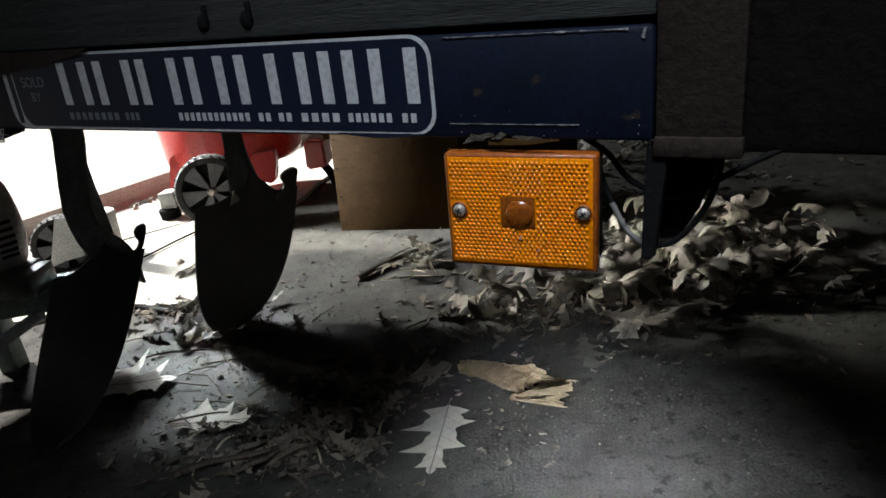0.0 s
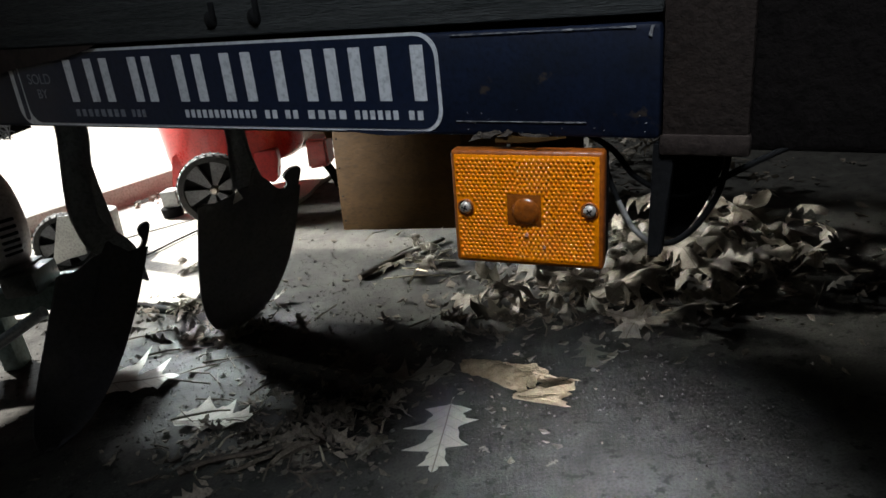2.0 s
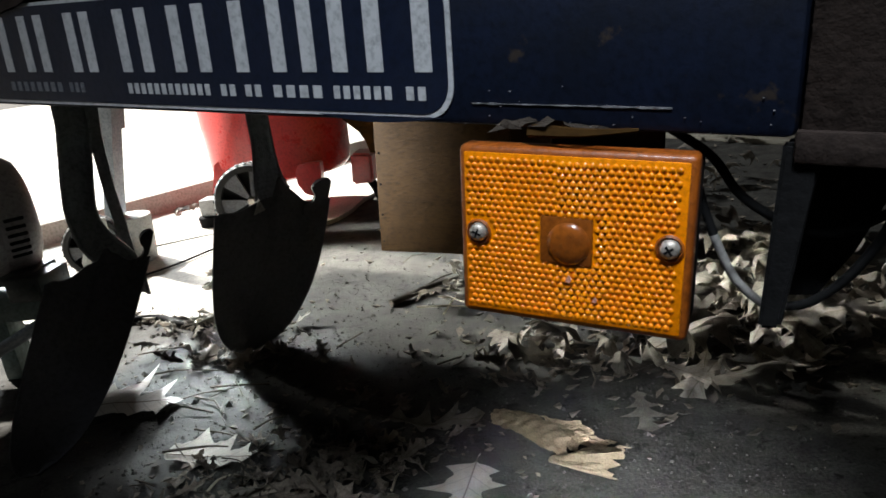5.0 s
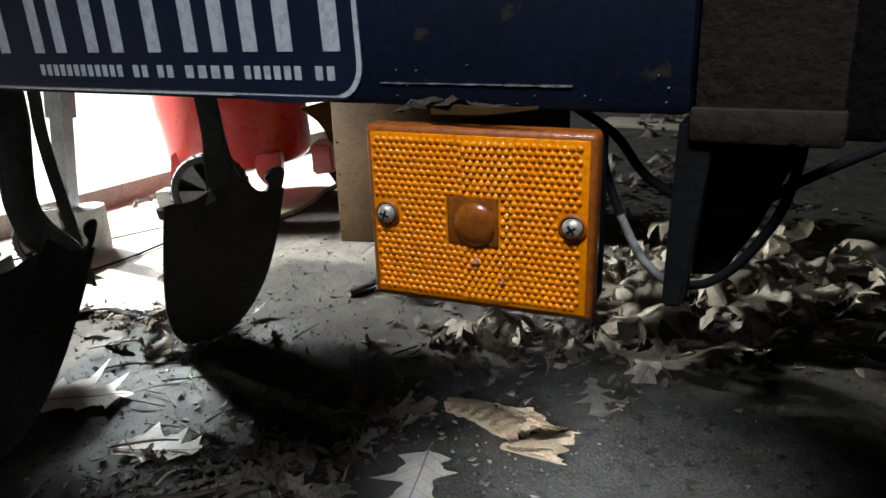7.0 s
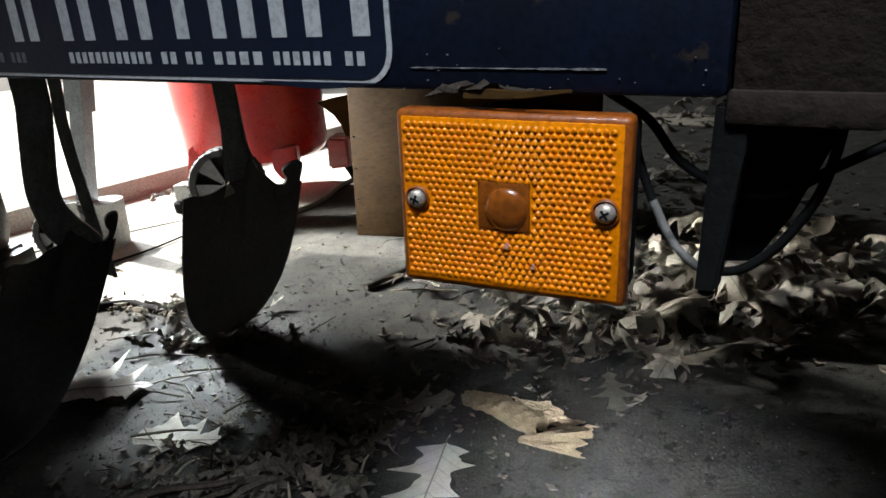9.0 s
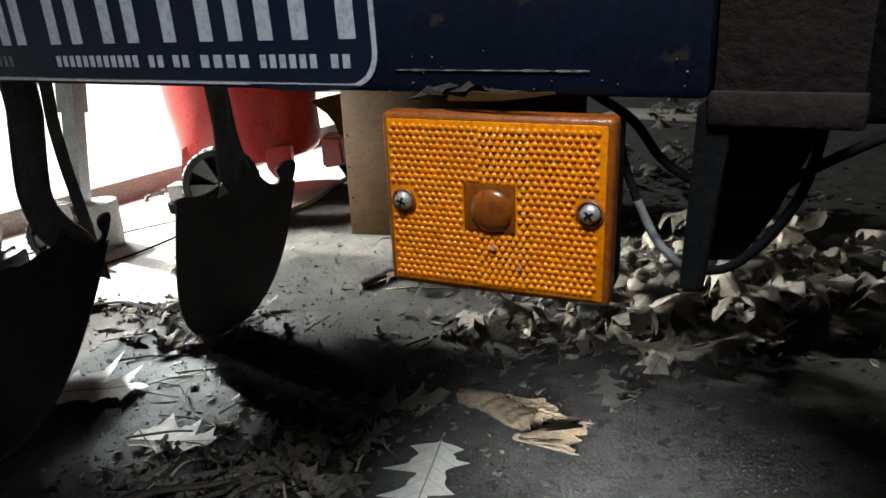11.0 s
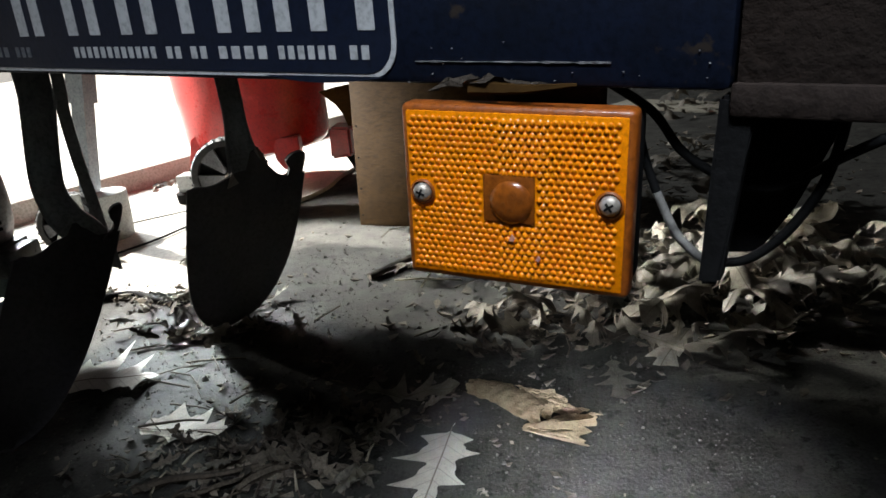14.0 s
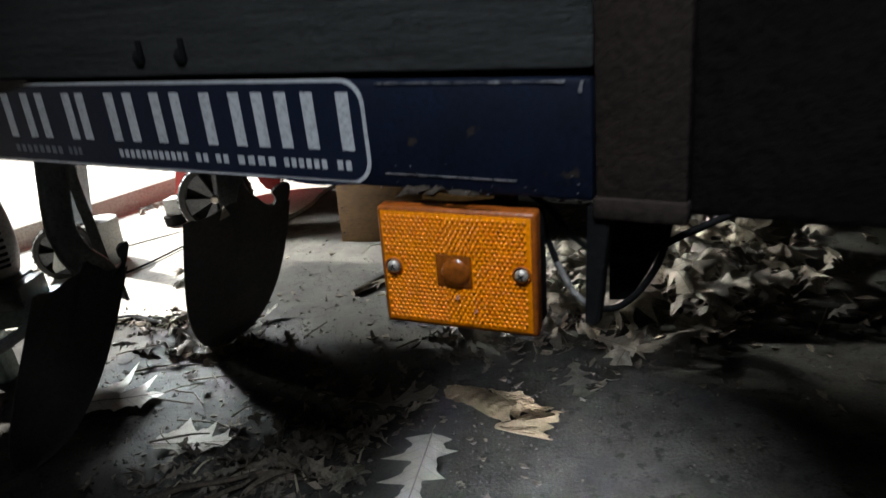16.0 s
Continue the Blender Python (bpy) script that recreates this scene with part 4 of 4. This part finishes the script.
def leaf_mesh(name, seed, material, curl=0.5, lobes=NARROW_LOBES, hollow=1):
    """A lobed oak leaf one unit long along x: sharp lobe tips, round bays between them, rolled about its midrib and bent along it."""
    rnd = random.Random(seed)
    outline = []
    sides = lobes if isinstance(lobes, tuple) else (lobes, lobes)
    loose, arm = (0.25, 0.26) if isinstance(lobes, tuple) else (1.0, 0.42)
    for side, lobes in zip((1, -1), sides):
        line = [Vector((0, 0, 0)), Vector((0.03, 0.030, 0))]
        tips = [(tx + loose * rnd.uniform(-0.035, 0.035), ty * (1 + loose * rnd.uniform(-0.18, 0.15))) for (tx, ty), _ in lobes]
        line += spline([line[-1], (0.5 * tips[0][0], 0.42 * tips[0][1] + 0.02, 0), (*tips[0], 0)], 4)[1:]
        for k, (_, (bx, by)) in enumerate(lobes):
            tx, ty = tips[k]
            bx, by = max(bx, tx - 0.03) + rnd.uniform(-0.015, 0.015), by * rnd.uniform(0.85, 1.2)
            ux, uy = tips[k + 1] if k + 1 < len(tips) else (1.0, 0.0)
            bay = [(tx, ty, 0), (0.55 * tx + 0.45 * bx, 0.45 * ty + 0.55 * by, 0), (bx, by, 0), (bx + 0.3 * (ux - bx), 0.95 * by + 0.12 * uy, 0), (bx + 0.62 * (ux - bx), by + arm * (uy - by), 0), (ux, uy, 0)]
            line += spline(bay, 3)[1:None if uy else -1] if uy or loose < 1 else []
        line.append(Vector((1.0, 0.0, 0)))
        outline += [Vector((p.x, side * p.y)) for p in (line if side > 0 else line[-2:0:-1])]
    inner = [Vector((x / 12 + 0.02, y / 14)) for x in range(12) for y in range(-6, 7)]
    n = len(outline)
    pts, _, tris, *_ = delaunay_2d_cdt(outline + inner, [(k, (k + 1) % n) for k in range(n)], [], 1, 1e-5)
    roll, bend = 0.85 * curl * rnd.uniform(0.5, 1.3), 0.9 * curl * rnd.uniform(-0.6, 1.0)
    twist, phase = curl * rnd.uniform(-0.7, 0.7), rnd.uniform(0, 6)

    def lift(x, y):
        a = max(0.05, roll * 3.2) * abs(y)
        r = 1 / max(0.05, roll * 3.2)
        yy, z = math.copysign(r * math.sin(min(a, 2.6)), y), r * (1 - math.cos(min(a, 2.6)))
        z += 0.06 * abs(y) * curl + twist * y * (x - 0.4) + 0.022 * curl * math.sin(13 * x + 5 * y + phase) + 0.020 * curl * math.sin(17 * y - 6 * x + phase)
        b = bend * 1.6 * (x - 0.5)
        rb = 1 / (bend * 1.6) if abs(bend) > 0.03 else 1e3
        xx, zb = 0.5 + rb * math.sin(b), rb * (1 - math.cos(b))
        return Vector((xx if abs(bend) > 0.03 else x, yy, hollow * (z + (zb if abs(bend) > 0.03 else 0))))

    bm = B()
    vs = [bm.verts.new(lift(p.x, p.y)) for p in pts]
    for t in tris:
        bm.faces.new([vs[k] for k in t])
    rib = [lift(k / 8, 0) + Vector((0, 0, 0.004)) for k in range(9)]
    sweep(bm, [rib[0] + Vector((-0.08, 0.015, 0.012)), rib[0] + Vector((-0.04, 0.0, 0.004))] + rib, ring_section(0.0042, 5), scale=lambda t: 1 - 0.8 * t)
    low = min(v.co.z for v in bm.verts)
    for v in bm.verts:
        v.co.z -= low
    return solid(name, bm, material, True)


LEAVES = [leaf_mesh("oak_leaf", s, LEAF, curl, hollow=h) for s, curl, h in ((1, 0.15, 1), (2, 0.8, -1), (3, 1.1, 1), (4, 1.2, -1), (5, 1.4, -1), (6, 0.9, -1), (7, 1.2, 1), (8, 1.6, 1))]
LEAVES += [leaf_mesh("oak_leaf", s, m, curl, BROAD_LOBES, h) for s, curl, m, h in ((13, 0.9, LEAF, -1), (14, 1.3, LEAF, -1), (15, 0.8, LEAF_PALE, -1), (16, 1.0, LEAF_PALE, 1))]
LEAVES += [leaf_mesh("oak_leaf", 12, LEAF_PALE, 0.10, FLAT_LOBES), leaf_mesh("oak_leaf", 32, LEAF_PALE, 0.24, STEM_LOBES), leaf_mesh("oak_leaf", 31, LEAF_PALE, 0.26, FINGER_LOBES)]
FRAGMENTS = [leaf_mesh("leaf_fragment", s, LITTER, curl, BROAD_LOBES) for s, curl in ((21, 0.6), (22, 1.0), (23, 1.2))]


def leaf(x, y, rz, size, kind, z=0.002, rx=0.0, ry=0.0, label="pale dry lobed oak leaf lying on the concrete"):
    ob = new("oak_leaf", LEAVES[kind])
    ob.matrix_basis = pose(x, y, z, rx, ry, rz) @ Matrix.Diagonal((size, size, size, 1))
    return tagged(ob, label, "leaf", "fallen oak leaves")


# the leaves that stand out
leaf(0.024, 1.141, -100.5, 0.181, 12, z=0.006, label="large pale oak leaf lying flat on the concrete")
leaf(-0.740, 1.385, 2, 0.205, 14, z=0.006, label="bright oak leaf lying beside the curved shank")
leaf(-0.485, 1.205, -7.7, 0.157, 13, z=0.006, label="pale oak leaf under thin dry stems")
leaf(-0.125, 1.250, -4, 0.165, 2, z=0.004, label="cupped grey oak leaf beside the curled tan leaf")
leaf(-0.03, 1.215, 20, 0.07, 6)
leaf(0.485, 1.465, 211, 0.19, 8, z=0.012, label="broad grey oak leaf at the edge of the leaf heap")
leaf(0.515, 1.318, 202, 0.13, 8, z=0.004)
leaf(0.282, 1.318, -90, 0.122, 0, label="small grey oak leaf on the shaded concrete")
leaf(0.21, 1.42, 150, 0.13, 3, z=0.01)
leaf(-0.19, 1.19, 20, 0.06, 6)
leaf(-0.28, 1.20, 120, 0.06, 4)
leaf(0.879, 1.68, 250, 0.15, 4, z=0.03, rx=50, ry=30, label="upright curled oak leaf in the shade")
leaf(0.76, 1.53, 160, 0.12, 6, z=0.01, rx=25)
leaf(0.70, 2.05, 10, 0.17, 5, z=0.01)
leaf(0.75, 1.95, 200, 0.17, 2, z=0.01)
leaf(0.157, 0.949, 30, 0.022, 0, label="small pale leaf chip on the concrete")
leaf(0.08, 0.986, 130, 0.025, 4, label="small pale leaf chip on the concrete")
leaf(-0.015, 1.80, 100, 0.115, 10, z=0.015, rx=20, ry=12, label="pale crumpled oak leaf among straw stalks")
leaf(0.04, 1.84, 10, 0.10, 11, z=0.012, rx=-18, label="pale crumpled oak leaf among straw stalks")
# curled tan leaf: a rolled tube with a crumpled end
curled = thing("curled_leaf", pose(0.050, 1.252, 0.0, 0, 0, -38), "tan rolled and crumpled dry leaf on the concrete", "leaf", "fallen oak leaves")
bm = B()
n, q = 40, 26
rows = []
for i in range(n + 1):
    t = i / n
    r = 0.0125 * (0.40 + 0.80 * math.sin(math.pi * (0.10 + 0.58 * t)))
    ring = []
    for k in range(q + 1):
        a = radians(-70 + 330 * k / q)
        crease = 0.0052 * abs(noise.noise(Vector((6 * t, 1.8 * a, 0.3)))) + 0.0024 * noise.noise(Vector((15 * t + 2.2 * a, 1.5 * a, 2.0)))
        rr = r * (1 + 0.30 * k / q) + crease + 0.0010 * math.sin(44 * t + 5 * a)
        ring.append(bm.verts.new((0.150 * t + 0.004 * noise.noise(Vector((4 * a, 0, t))) * (i in (0, n)), rr * math.cos(a) + 0.006 * math.sin(5 * t), 0.014 + rr * math.sin(a))))
    rows.append(ring)
for a, b in zip(rows, rows[1:]):
    for k in range(q):
        bm.faces.new((a[k], a[k + 1], b[k + 1], b[k]))
bmesh.ops.solidify(bm, geom=bm.faces[:], thickness=0.0006)
part("rolled_blade", bm, LEAF_TAN, curled)
# funnel at the leaf's end, opening away from the roll
bm = B()
n, q = 22, 30
apex, axis, out = Vector((0.136, -0.046, 0.006)), Vector((0.100, 0.018, 0.004)), Vector((-0.18, 0.98, 0))
rows = []
for i in range(n + 1):
    t = i / n
    ring = []
    for k in range(q + 1):
        a = radians(-30 + 285 * k / q)
        r = 0.004 + 0.024 * t ** 0.8 + 0.005 * noise.noise(Vector((2.6 * t, 1.3 * a, 7.0))) + 0.0022 * noise.noise(Vector((7 * t, 4.0 * a, 3.0)))
        reach = t * (1 + 0.20 * noise.noise(Vector((2.6 * a, 0.0, 4.0))))
        p = apex + axis * reach + out * (r * 0.95 * math.cos(a)) + Vector((0, 0, r * 0.75 * (1 + math.sin(a))))
        p.z = max(p.z, 0.002)
        ring.append(bm.verts.new(p))
    rows.append(ring)
for a, b in zip(rows, rows[1:]):
    for k in range(q):
        bm.faces.new((a[k], a[k + 1], b[k + 1], b[k]))
bmesh.ops.solidify(bm, geom=bm.faces[:], thickness=0.0006)
part("crumpled_blade", bm, LEAF_TAN, curled)
bm = B()
crumple(bm, 0.125, 0.026, 0.15, 0.050, 0.016, 5, 22, 14)
part("folded_blade", bm, LEAF_TAN, curled, smooth=False)

# single twigs, chips of bark and scraps round the pale leaf
for pts, r, mt, label in (
        (((-0.485, 1.205, 0.015), (-0.432, 1.204, 0.019), (-0.402, 1.206, 0.019), (-0.376, 1.208, 0.015)), 0.0026, TWIG, "dark dry stem lying across the pale leaf"),
        (((-0.48, 1.251, 0.015), (-0.472, 1.225, 0.019), (-0.457, 1.204, 0.019), (-0.438, 1.185, 0.015)), 0.0014, TWIG, "thin hooked dark stem on the pale leaf"),
        (((-0.379, 1.186, 0.009), (-0.351, 1.173, 0.013), (-0.33, 1.155, 0.013), (-0.324, 1.125, 0.009)), 0.0012, TWIG, "thin curved dark stem beside the pale leaf"),
        (((-0.371, 1.105, 0.006), (-0.362, 1.126, 0.010), (-0.35, 1.144, 0.006)), 0.0022, STRAW, "pale broken stick in the dark litter"),
        (((-0.391, 1.044, 0.006), (-0.391, 1.067, 0.010), (-0.39, 1.092, 0.006)), 0.0016, STRAW, "pale thin stick in the dark litter"),
        (((-0.467, 1.283, 0.006), (-0.436, 1.268, 0.010), (-0.399, 1.256, 0.010), (-0.351, 1.233, 0.006)), 0.0017, TWIG, "thin dry stem behind the pale leaf"),
        (((-0.398, 1.27, 0.005), (-0.371, 1.246, 0.009), (-0.35, 1.231, 0.005)), 0.0014, TWIG, "thin dry stem behind the pale leaf"),
        (((-0.357, 1.27, 0.006), (-0.335, 1.29, 0.010), (-0.31, 1.312, 0.006)), 0.0022, TWIG, "straight dry twig on the dark concrete"),
        (((-0.263, 1.034, 0.010), (-0.246, 1.053, 0.014), (-0.224, 1.068, 0.014), (-0.2, 1.076, 0.010)), 0.006, BARK, "rough split piece of bark in the litter"),
        (((-0.268, 1.06, 0.011), (-0.245, 1.07, 0.015), (-0.217, 1.089, 0.011)), 0.0035, BARK, "rough split piece of bark in the litter"),
        (((-0.179, 1.029, 0.006), (-0.187, 1.054, 0.010), (-0.194, 1.074, 0.006)), 0.0022, STRAW, "pale short stick in the litter"),
        (((-0.173, 1.057, 0.006), (-0.179, 1.068, 0.010), (-0.186, 1.083, 0.006)), 0.0018, STRAW, "pale short stick in the litter"),
        (((-0.239, 1.151, 0.009), (-0.241, 1.175, 0.013), (-0.241, 1.2, 0.009)), 0.0048, BARK, "short brown stub of wood in the litter"),
        (((-0.093, 1.085, 0.006), (-0.09, 1.106, 0.010), (-0.088, 1.125, 0.006)), 0.002, STRAW, "pale bent stick in the litter"),
        (((-0.268, 1.06, 0.008), (-0.289, 1.045, 0.012), (-0.311, 1.032, 0.012), (-0.337, 1.032, 0.008)), 0.004, BARK, "rough split piece of bark in the litter")):
    bm = B()
    line = spline(pts, 6)
    if r > 0.003:
        line = [p + Vector((0, 0, 0.25 * r * math.sin(40 * p.x + 31 * p.y))) for p in line]
        sweep(bm, line, [(a * (1 + 0.3 * math.sin(5 * k)), b * (0.7 + 0.3 * math.cos(3 * k))) for k, (a, b) in enumerate(ring_section(r, 9))], Vector((0.1, 0.2, 1)), lambda t: 0.55 + 0.45 * math.sin(math.pi * (0.15 + 0.75 * t)))
    else:
        sweep(bm, line, ring_section(r, 6), Vector((0.1, 0.2, 1)), lambda t: 1 - 0.45 * t)
    tagged(part("stick", bm, mt), label, "stick")
for x, y, a, lx, ly, h, seed in ((-0.104, 1.046, 40, 0.075, 0.040, 0.014, 4), (-0.105, 1.164, 20, 0.040, 0.026, 0.012, 9), (-0.091, 1.137, -50, 0.034, 0.024, 0.010, 6)):
    bm = B()
    crumple(bm, 0, 0, lx, ly, h, seed, 14, 9)
    tagged(part("leaf_scrap", bm, LEAF, m=pose(x, y, 0.002, 0, 0, a), smooth=False), "pale crumpled scrap of leaf in the litter", "leaf")

# scattered leaves, area by area: centre, spread, number, size, height of the heap
rnd = random.Random(11)
for cx, cy, sx, sy, count, s0, s1, heap in (
        (0.52, 1.54, 0.24, 0.13, 70, 0.055, 0.11, 0.05), (0.50, 1.44, 0.22, 0.10, 20, 0.10, 0.15, 0.05), (0.72, 2.05, 0.18, 0.14, 16, 0.06, 0.12, 0.03), (0.66, 1.62, 0.16, 0.12, 22, 0.06, 0.12, 0.05), (0.95, 3.42, 0.18, 0.12, 16, 0.10, 0.16, 0.02), (0.34, 1.66, 0.20, 0.10, 44, 0.05, 0.11, 0.03), (0.62, 1.85, 0.25, 0.16, 24, 0.08, 0.15, 0.02),
        (0.60, 2.55, 0.30, 0.25, 26, 0.09, 0.15, 0.01), (0.20, 1.46, 0.16, 0.07, 20, 0.07, 0.13, 0.012), (-0.04, 1.82, 0.07, 0.05, 10, 0.07, 0.13, 0.03),
        (-0.55, 1.66, 0.10, 0.05, 12, 0.05, 0.10, 0.012), (-0.20, 1.13, 0.14, 0.08, 9, 0.04, 0.07, 0.006), (-1.25, 3.02, 0.30, 0.05, 10, 0.08, 0.12, 0.01), (-0.72, 2.02, 0.10, 0.05, 6, 0.05, 0.09, 0.0), (-0.64, 1.71, 0.12, 0.03, 18, 0.04, 0.08, 0.012)):
    for _ in range(count):
        x, y = rnd.gauss(cx, sx * 0.6), rnd.gauss(cy, sy * 0.6)
        near = math.exp(-(((x - cx) / sx) ** 2 + ((y - cy) / sy) ** 2))
        leaf(x, y, rnd.uniform(0, 360), rnd.uniform(s0, s1), rnd.choice((1, 2, 3, 4, 5, 6, 7, 8, 9, 8, 9)), 0.002 + rnd.uniform(0.2, 1) * heap * near, rnd.uniform(-48, 48), rnd.uniform(-38, 38), "grey-brown dry oak leaf in the leaf litter")

# brown fragments in the dark litter
verts, faces = [], []
for cx, cy, sx, sy, count in ((-0.24, 1.13, 0.15, 0.09, 80), (0.10, 1.42, 0.22, 0.08, 36), (-0.50, 1.60, 0.12, 0.06, 24), (0.50, 1.50, 0.25, 0.12, 50), (-0.72, 1.83, 0.20, 0.015, 22)):
    for _ in range(count):
        size = rnd.uniform(0.025, 0.075)
        m = pose(rnd.gauss(cx, sx * 0.7), rnd.gauss(cy, sy * 0.7), 0.004, rnd.uniform(-40, 40), rnd.uniform(-30, 30), rnd.uniform(0, 360)) @ Matrix.Diagonal((size, size * rnd.uniform(0.6, 1.0), size, 1))
        me = rnd.choice(FRAGMENTS)
        if abs(m.translation.x - 0.01) < 0.12 and abs(m.translation.y - 1.06) < 0.12:
            continue
        k0 = len(verts)
        pts = [m @ v.co for v in me.vertices]
        low = min(p.z for p in pts)
        verts += [(p.x, p.y, p.z - low + 0.002) for p in pts]
        faces += [[k0 + k for k in p.vertices] for p in me.polygons]
me = bpy.data.meshes.new("leaf_fragments")
me.from_pydata(verts, [], faces)
me.materials.append(LITTER)
tagged(new("leaf_fragments", me), "brown curled scraps of oak leaf in the litter", "leaf litter", kind="stuff")

# leaf crumbs, twigs and straws
bm_v, bm_f = [], []
rnd = random.Random(5)
for cx, cy, sx, sy, count, size in ((-0.22, 1.12, 0.17, 0.10, 420, 0.009), (0.45, 1.5, 0.3, 0.16, 420, 0.014), (-0.52, 1.52, 0.14, 0.12, 90, 0.006), (-0.70, 1.82, 0.16, 0.02, 120, 0.010), (-0.1, 1.9, 0.25, 0.2, 25, 0.004), (0.6, 2.4, 0.4, 0.35, 260, 0.014), (0.2, 1.1, 0.4, 0.2, 60, 0.003), (-0.9, 2.2, 0.3, 0.2, 90, 0.012), (-1.3, 3.05, 0.4, 0.04, 80, 0.014)):
    for _ in range(count):
        x, y, s, a = rnd.gauss(cx, sx), rnd.gauss(cy, sy), size * rnd.uniform(0.4, 1.5), rnd.uniform(0, 6.28)
        if math.hypot(x - 0.01, y - 1.05) < 0.09:
            continue
        k0 = len(bm_v)
        tilt = rnd.uniform(-0.5, 0.5)
        for u, v in ((-1, -0.4), (0.2, -0.6), (1, 0.1), (-0.1, 0.6)):
            u, v = u * rnd.uniform(0.35, 1.25) + rnd.uniform(-0.3, 0.3), v * rnd.uniform(0.3, 1.2)
            px, py = u * s * math.cos(a) - v * s * math.sin(a), u * s * math.sin(a) + v * s * math.cos(a)
            bm_v.append((x + px, y + py, 0.0035 + max(0, s * (0.35 + tilt * u + 0.2 * v * v))))
        bm_v.append((x, y, 0.002))
        bm_f += [(k0, k0 + 1, k0 + 2, k0 + 3), (k0, k0 + 3, k0 + 4), (k0 + 1, k0, k0 + 4), (k0 + 2, k0 + 1, k0 + 4), (k0 + 3, k0 + 2, k0 + 4)]
me = bpy.data.meshes.new("leaf_crumbs")
me.from_pydata(bm_v, [], bm_f)
me.materials.append(LITTER)
tagged(new("leaf_crumbs", me), "crumbled dry leaf litter on the concrete", "leaf litter", kind="stuff")
# grit: small angular grains of mortar and soil
verts, faces = [], []
for cx, cy, sx, sy, count, size in ((-0.35, 1.35, 0.30, 0.22, 2200, 0.0026), (0.15, 1.05, 0.28, 0.16, 700, 0.0018), (-0.15, 1.95, 0.28, 0.25, 1500, 0.0022), (0.55, 1.6, 0.35, 0.3, 800, 0.0030), (-0.85, 1.75, 0.25, 0.25, 500, 0.0034)):
    for _ in range(count):
        x, y, s, a = rnd.gauss(cx, sx), rnd.gauss(cy, sy), size * rnd.uniform(0.35, 1.0) * (1 + 2.2 * rnd.random() ** 8), rnd.uniform(0, 6.28)
        k0 = len(verts)
        verts += [(x + s * rnd.uniform(0.7, 1.3) * math.cos(a + q), y + s * rnd.uniform(0.7, 1.3) * math.sin(a + q), 0.0) for q in (0, 1.5, 3.1, 4.7)]
        verts += [(x + s * rnd.uniform(-0.3, 0.3), y + s * rnd.uniform(-0.3, 0.3), s * rnd.uniform(0.6, 1.2))]
        faces += [(k0 + q, k0 + (q + 1) % 4, k0 + 4) for q in range(4)]
me = bpy.data.meshes.new("grit")
me.from_pydata(verts, [], faces)
me.materials.append(GRIT)
tagged(new("grit", me), "fine angular grit and soil grains on the concrete", "grit", kind="stuff")
bm = B()
for cx, cy, sx, sy, count, ln in ((-0.22, 1.06, 0.20, 0.10, 70, 0.05), (0.45, 1.5, 0.3, 0.15, 26, 0.09), (-0.45, 1.4, 0.2, 0.15, 14, 0.10), (-0.5, 1.64, 0.08, 0.04, 14, 0.05), (0.3, 2.2, 0.5, 0.3, 16, 0.10)):
    for _ in range(count):
        x, y, a, L = rnd.gauss(cx, sx * 0.7), rnd.gauss(cy, sy * 0.7), rnd.uniform(0, 6.28), ln * rnd.uniform(0.4, 1.4)
        r = rnd.uniform(0.0008, 0.0022)
        if math.hypot(x - 0.01, y - 1.06) < 0.14:
            continue
        p0, p1 = Vector((x, y, r + 0.003)), Vector((x + L * math.cos(a), y + L * math.sin(a), r + rnd.uniform(0.002, 0.014)))
        pm = (p0 + p1) / 2 + Vector((rnd.uniform(-1, 1), rnd.uniform(-1, 1), rnd.uniform(0, 0.6))) * L * 0.12
        sweep(bm, [p0, pm, p1], ring_section(r, 5), Vector((0.1, 0.2, 1)))
tagged(part("twigs", bm, TWIG), "thin dry twigs and stems among the leaves", "twigs", kind="stuff")
for pts, r, mt in ((((-0.20, 1.785, 0.008), (-0.12, 1.865, 0.012), (-0.05, 1.92, 0.010), (0.02, 1.985, 0.008)), 0.009, TWIG), (((-0.42, 1.05, 0.008), (-0.37, 1.065, 0.012), (-0.30, 1.07, 0.012), (-0.25, 1.09, 0.008)), 0.007, TWIG), (((-0.674, 1.508, 0.004), (-0.60, 1.52, 0.006), (-0.52, 1.508, 0.005), (-0.44, 1.503, 0.004)), 0.0025, TWIG), (((0.80, 1.32, 0.006), (0.90, 1.36, 0.008), (0.98, 1.35, 0.006)), 0.003, TWIG)):
    bm = B()
    sweep(bm, spline(pts, 5), ring_section(r, 7), Vector((0.1, 0.2, 1)), lambda t: 1 - 0.5 * t)
    tagged(part("stick", bm, mt), "bent dry stick lying on the concrete", "stick")
for a, b in (((-0.134, 1.745, 0.010), (0.02, 1.70, 0.014)), ((-0.09, 1.80, 0.010), (-0.02, 1.70, 0.03)), ((-0.06, 1.83, 0.01), (0.05, 1.79, 0.012)), ((-0.07, 1.70, 0.006), (-0.03, 1.78, 0.03))):
    bm = B()
    sweep(bm, [Vector(a), (Vector(a) + Vector(b)) / 2 + Vector((0, 0, 0.004)), Vector(b)], ring_section(0.0018, 6), Vector((0.1, 0.2, 1)))
    tagged(part("straw", bm, STRAW), "bleached straw stalk on the concrete", "straw", "straw stalks")
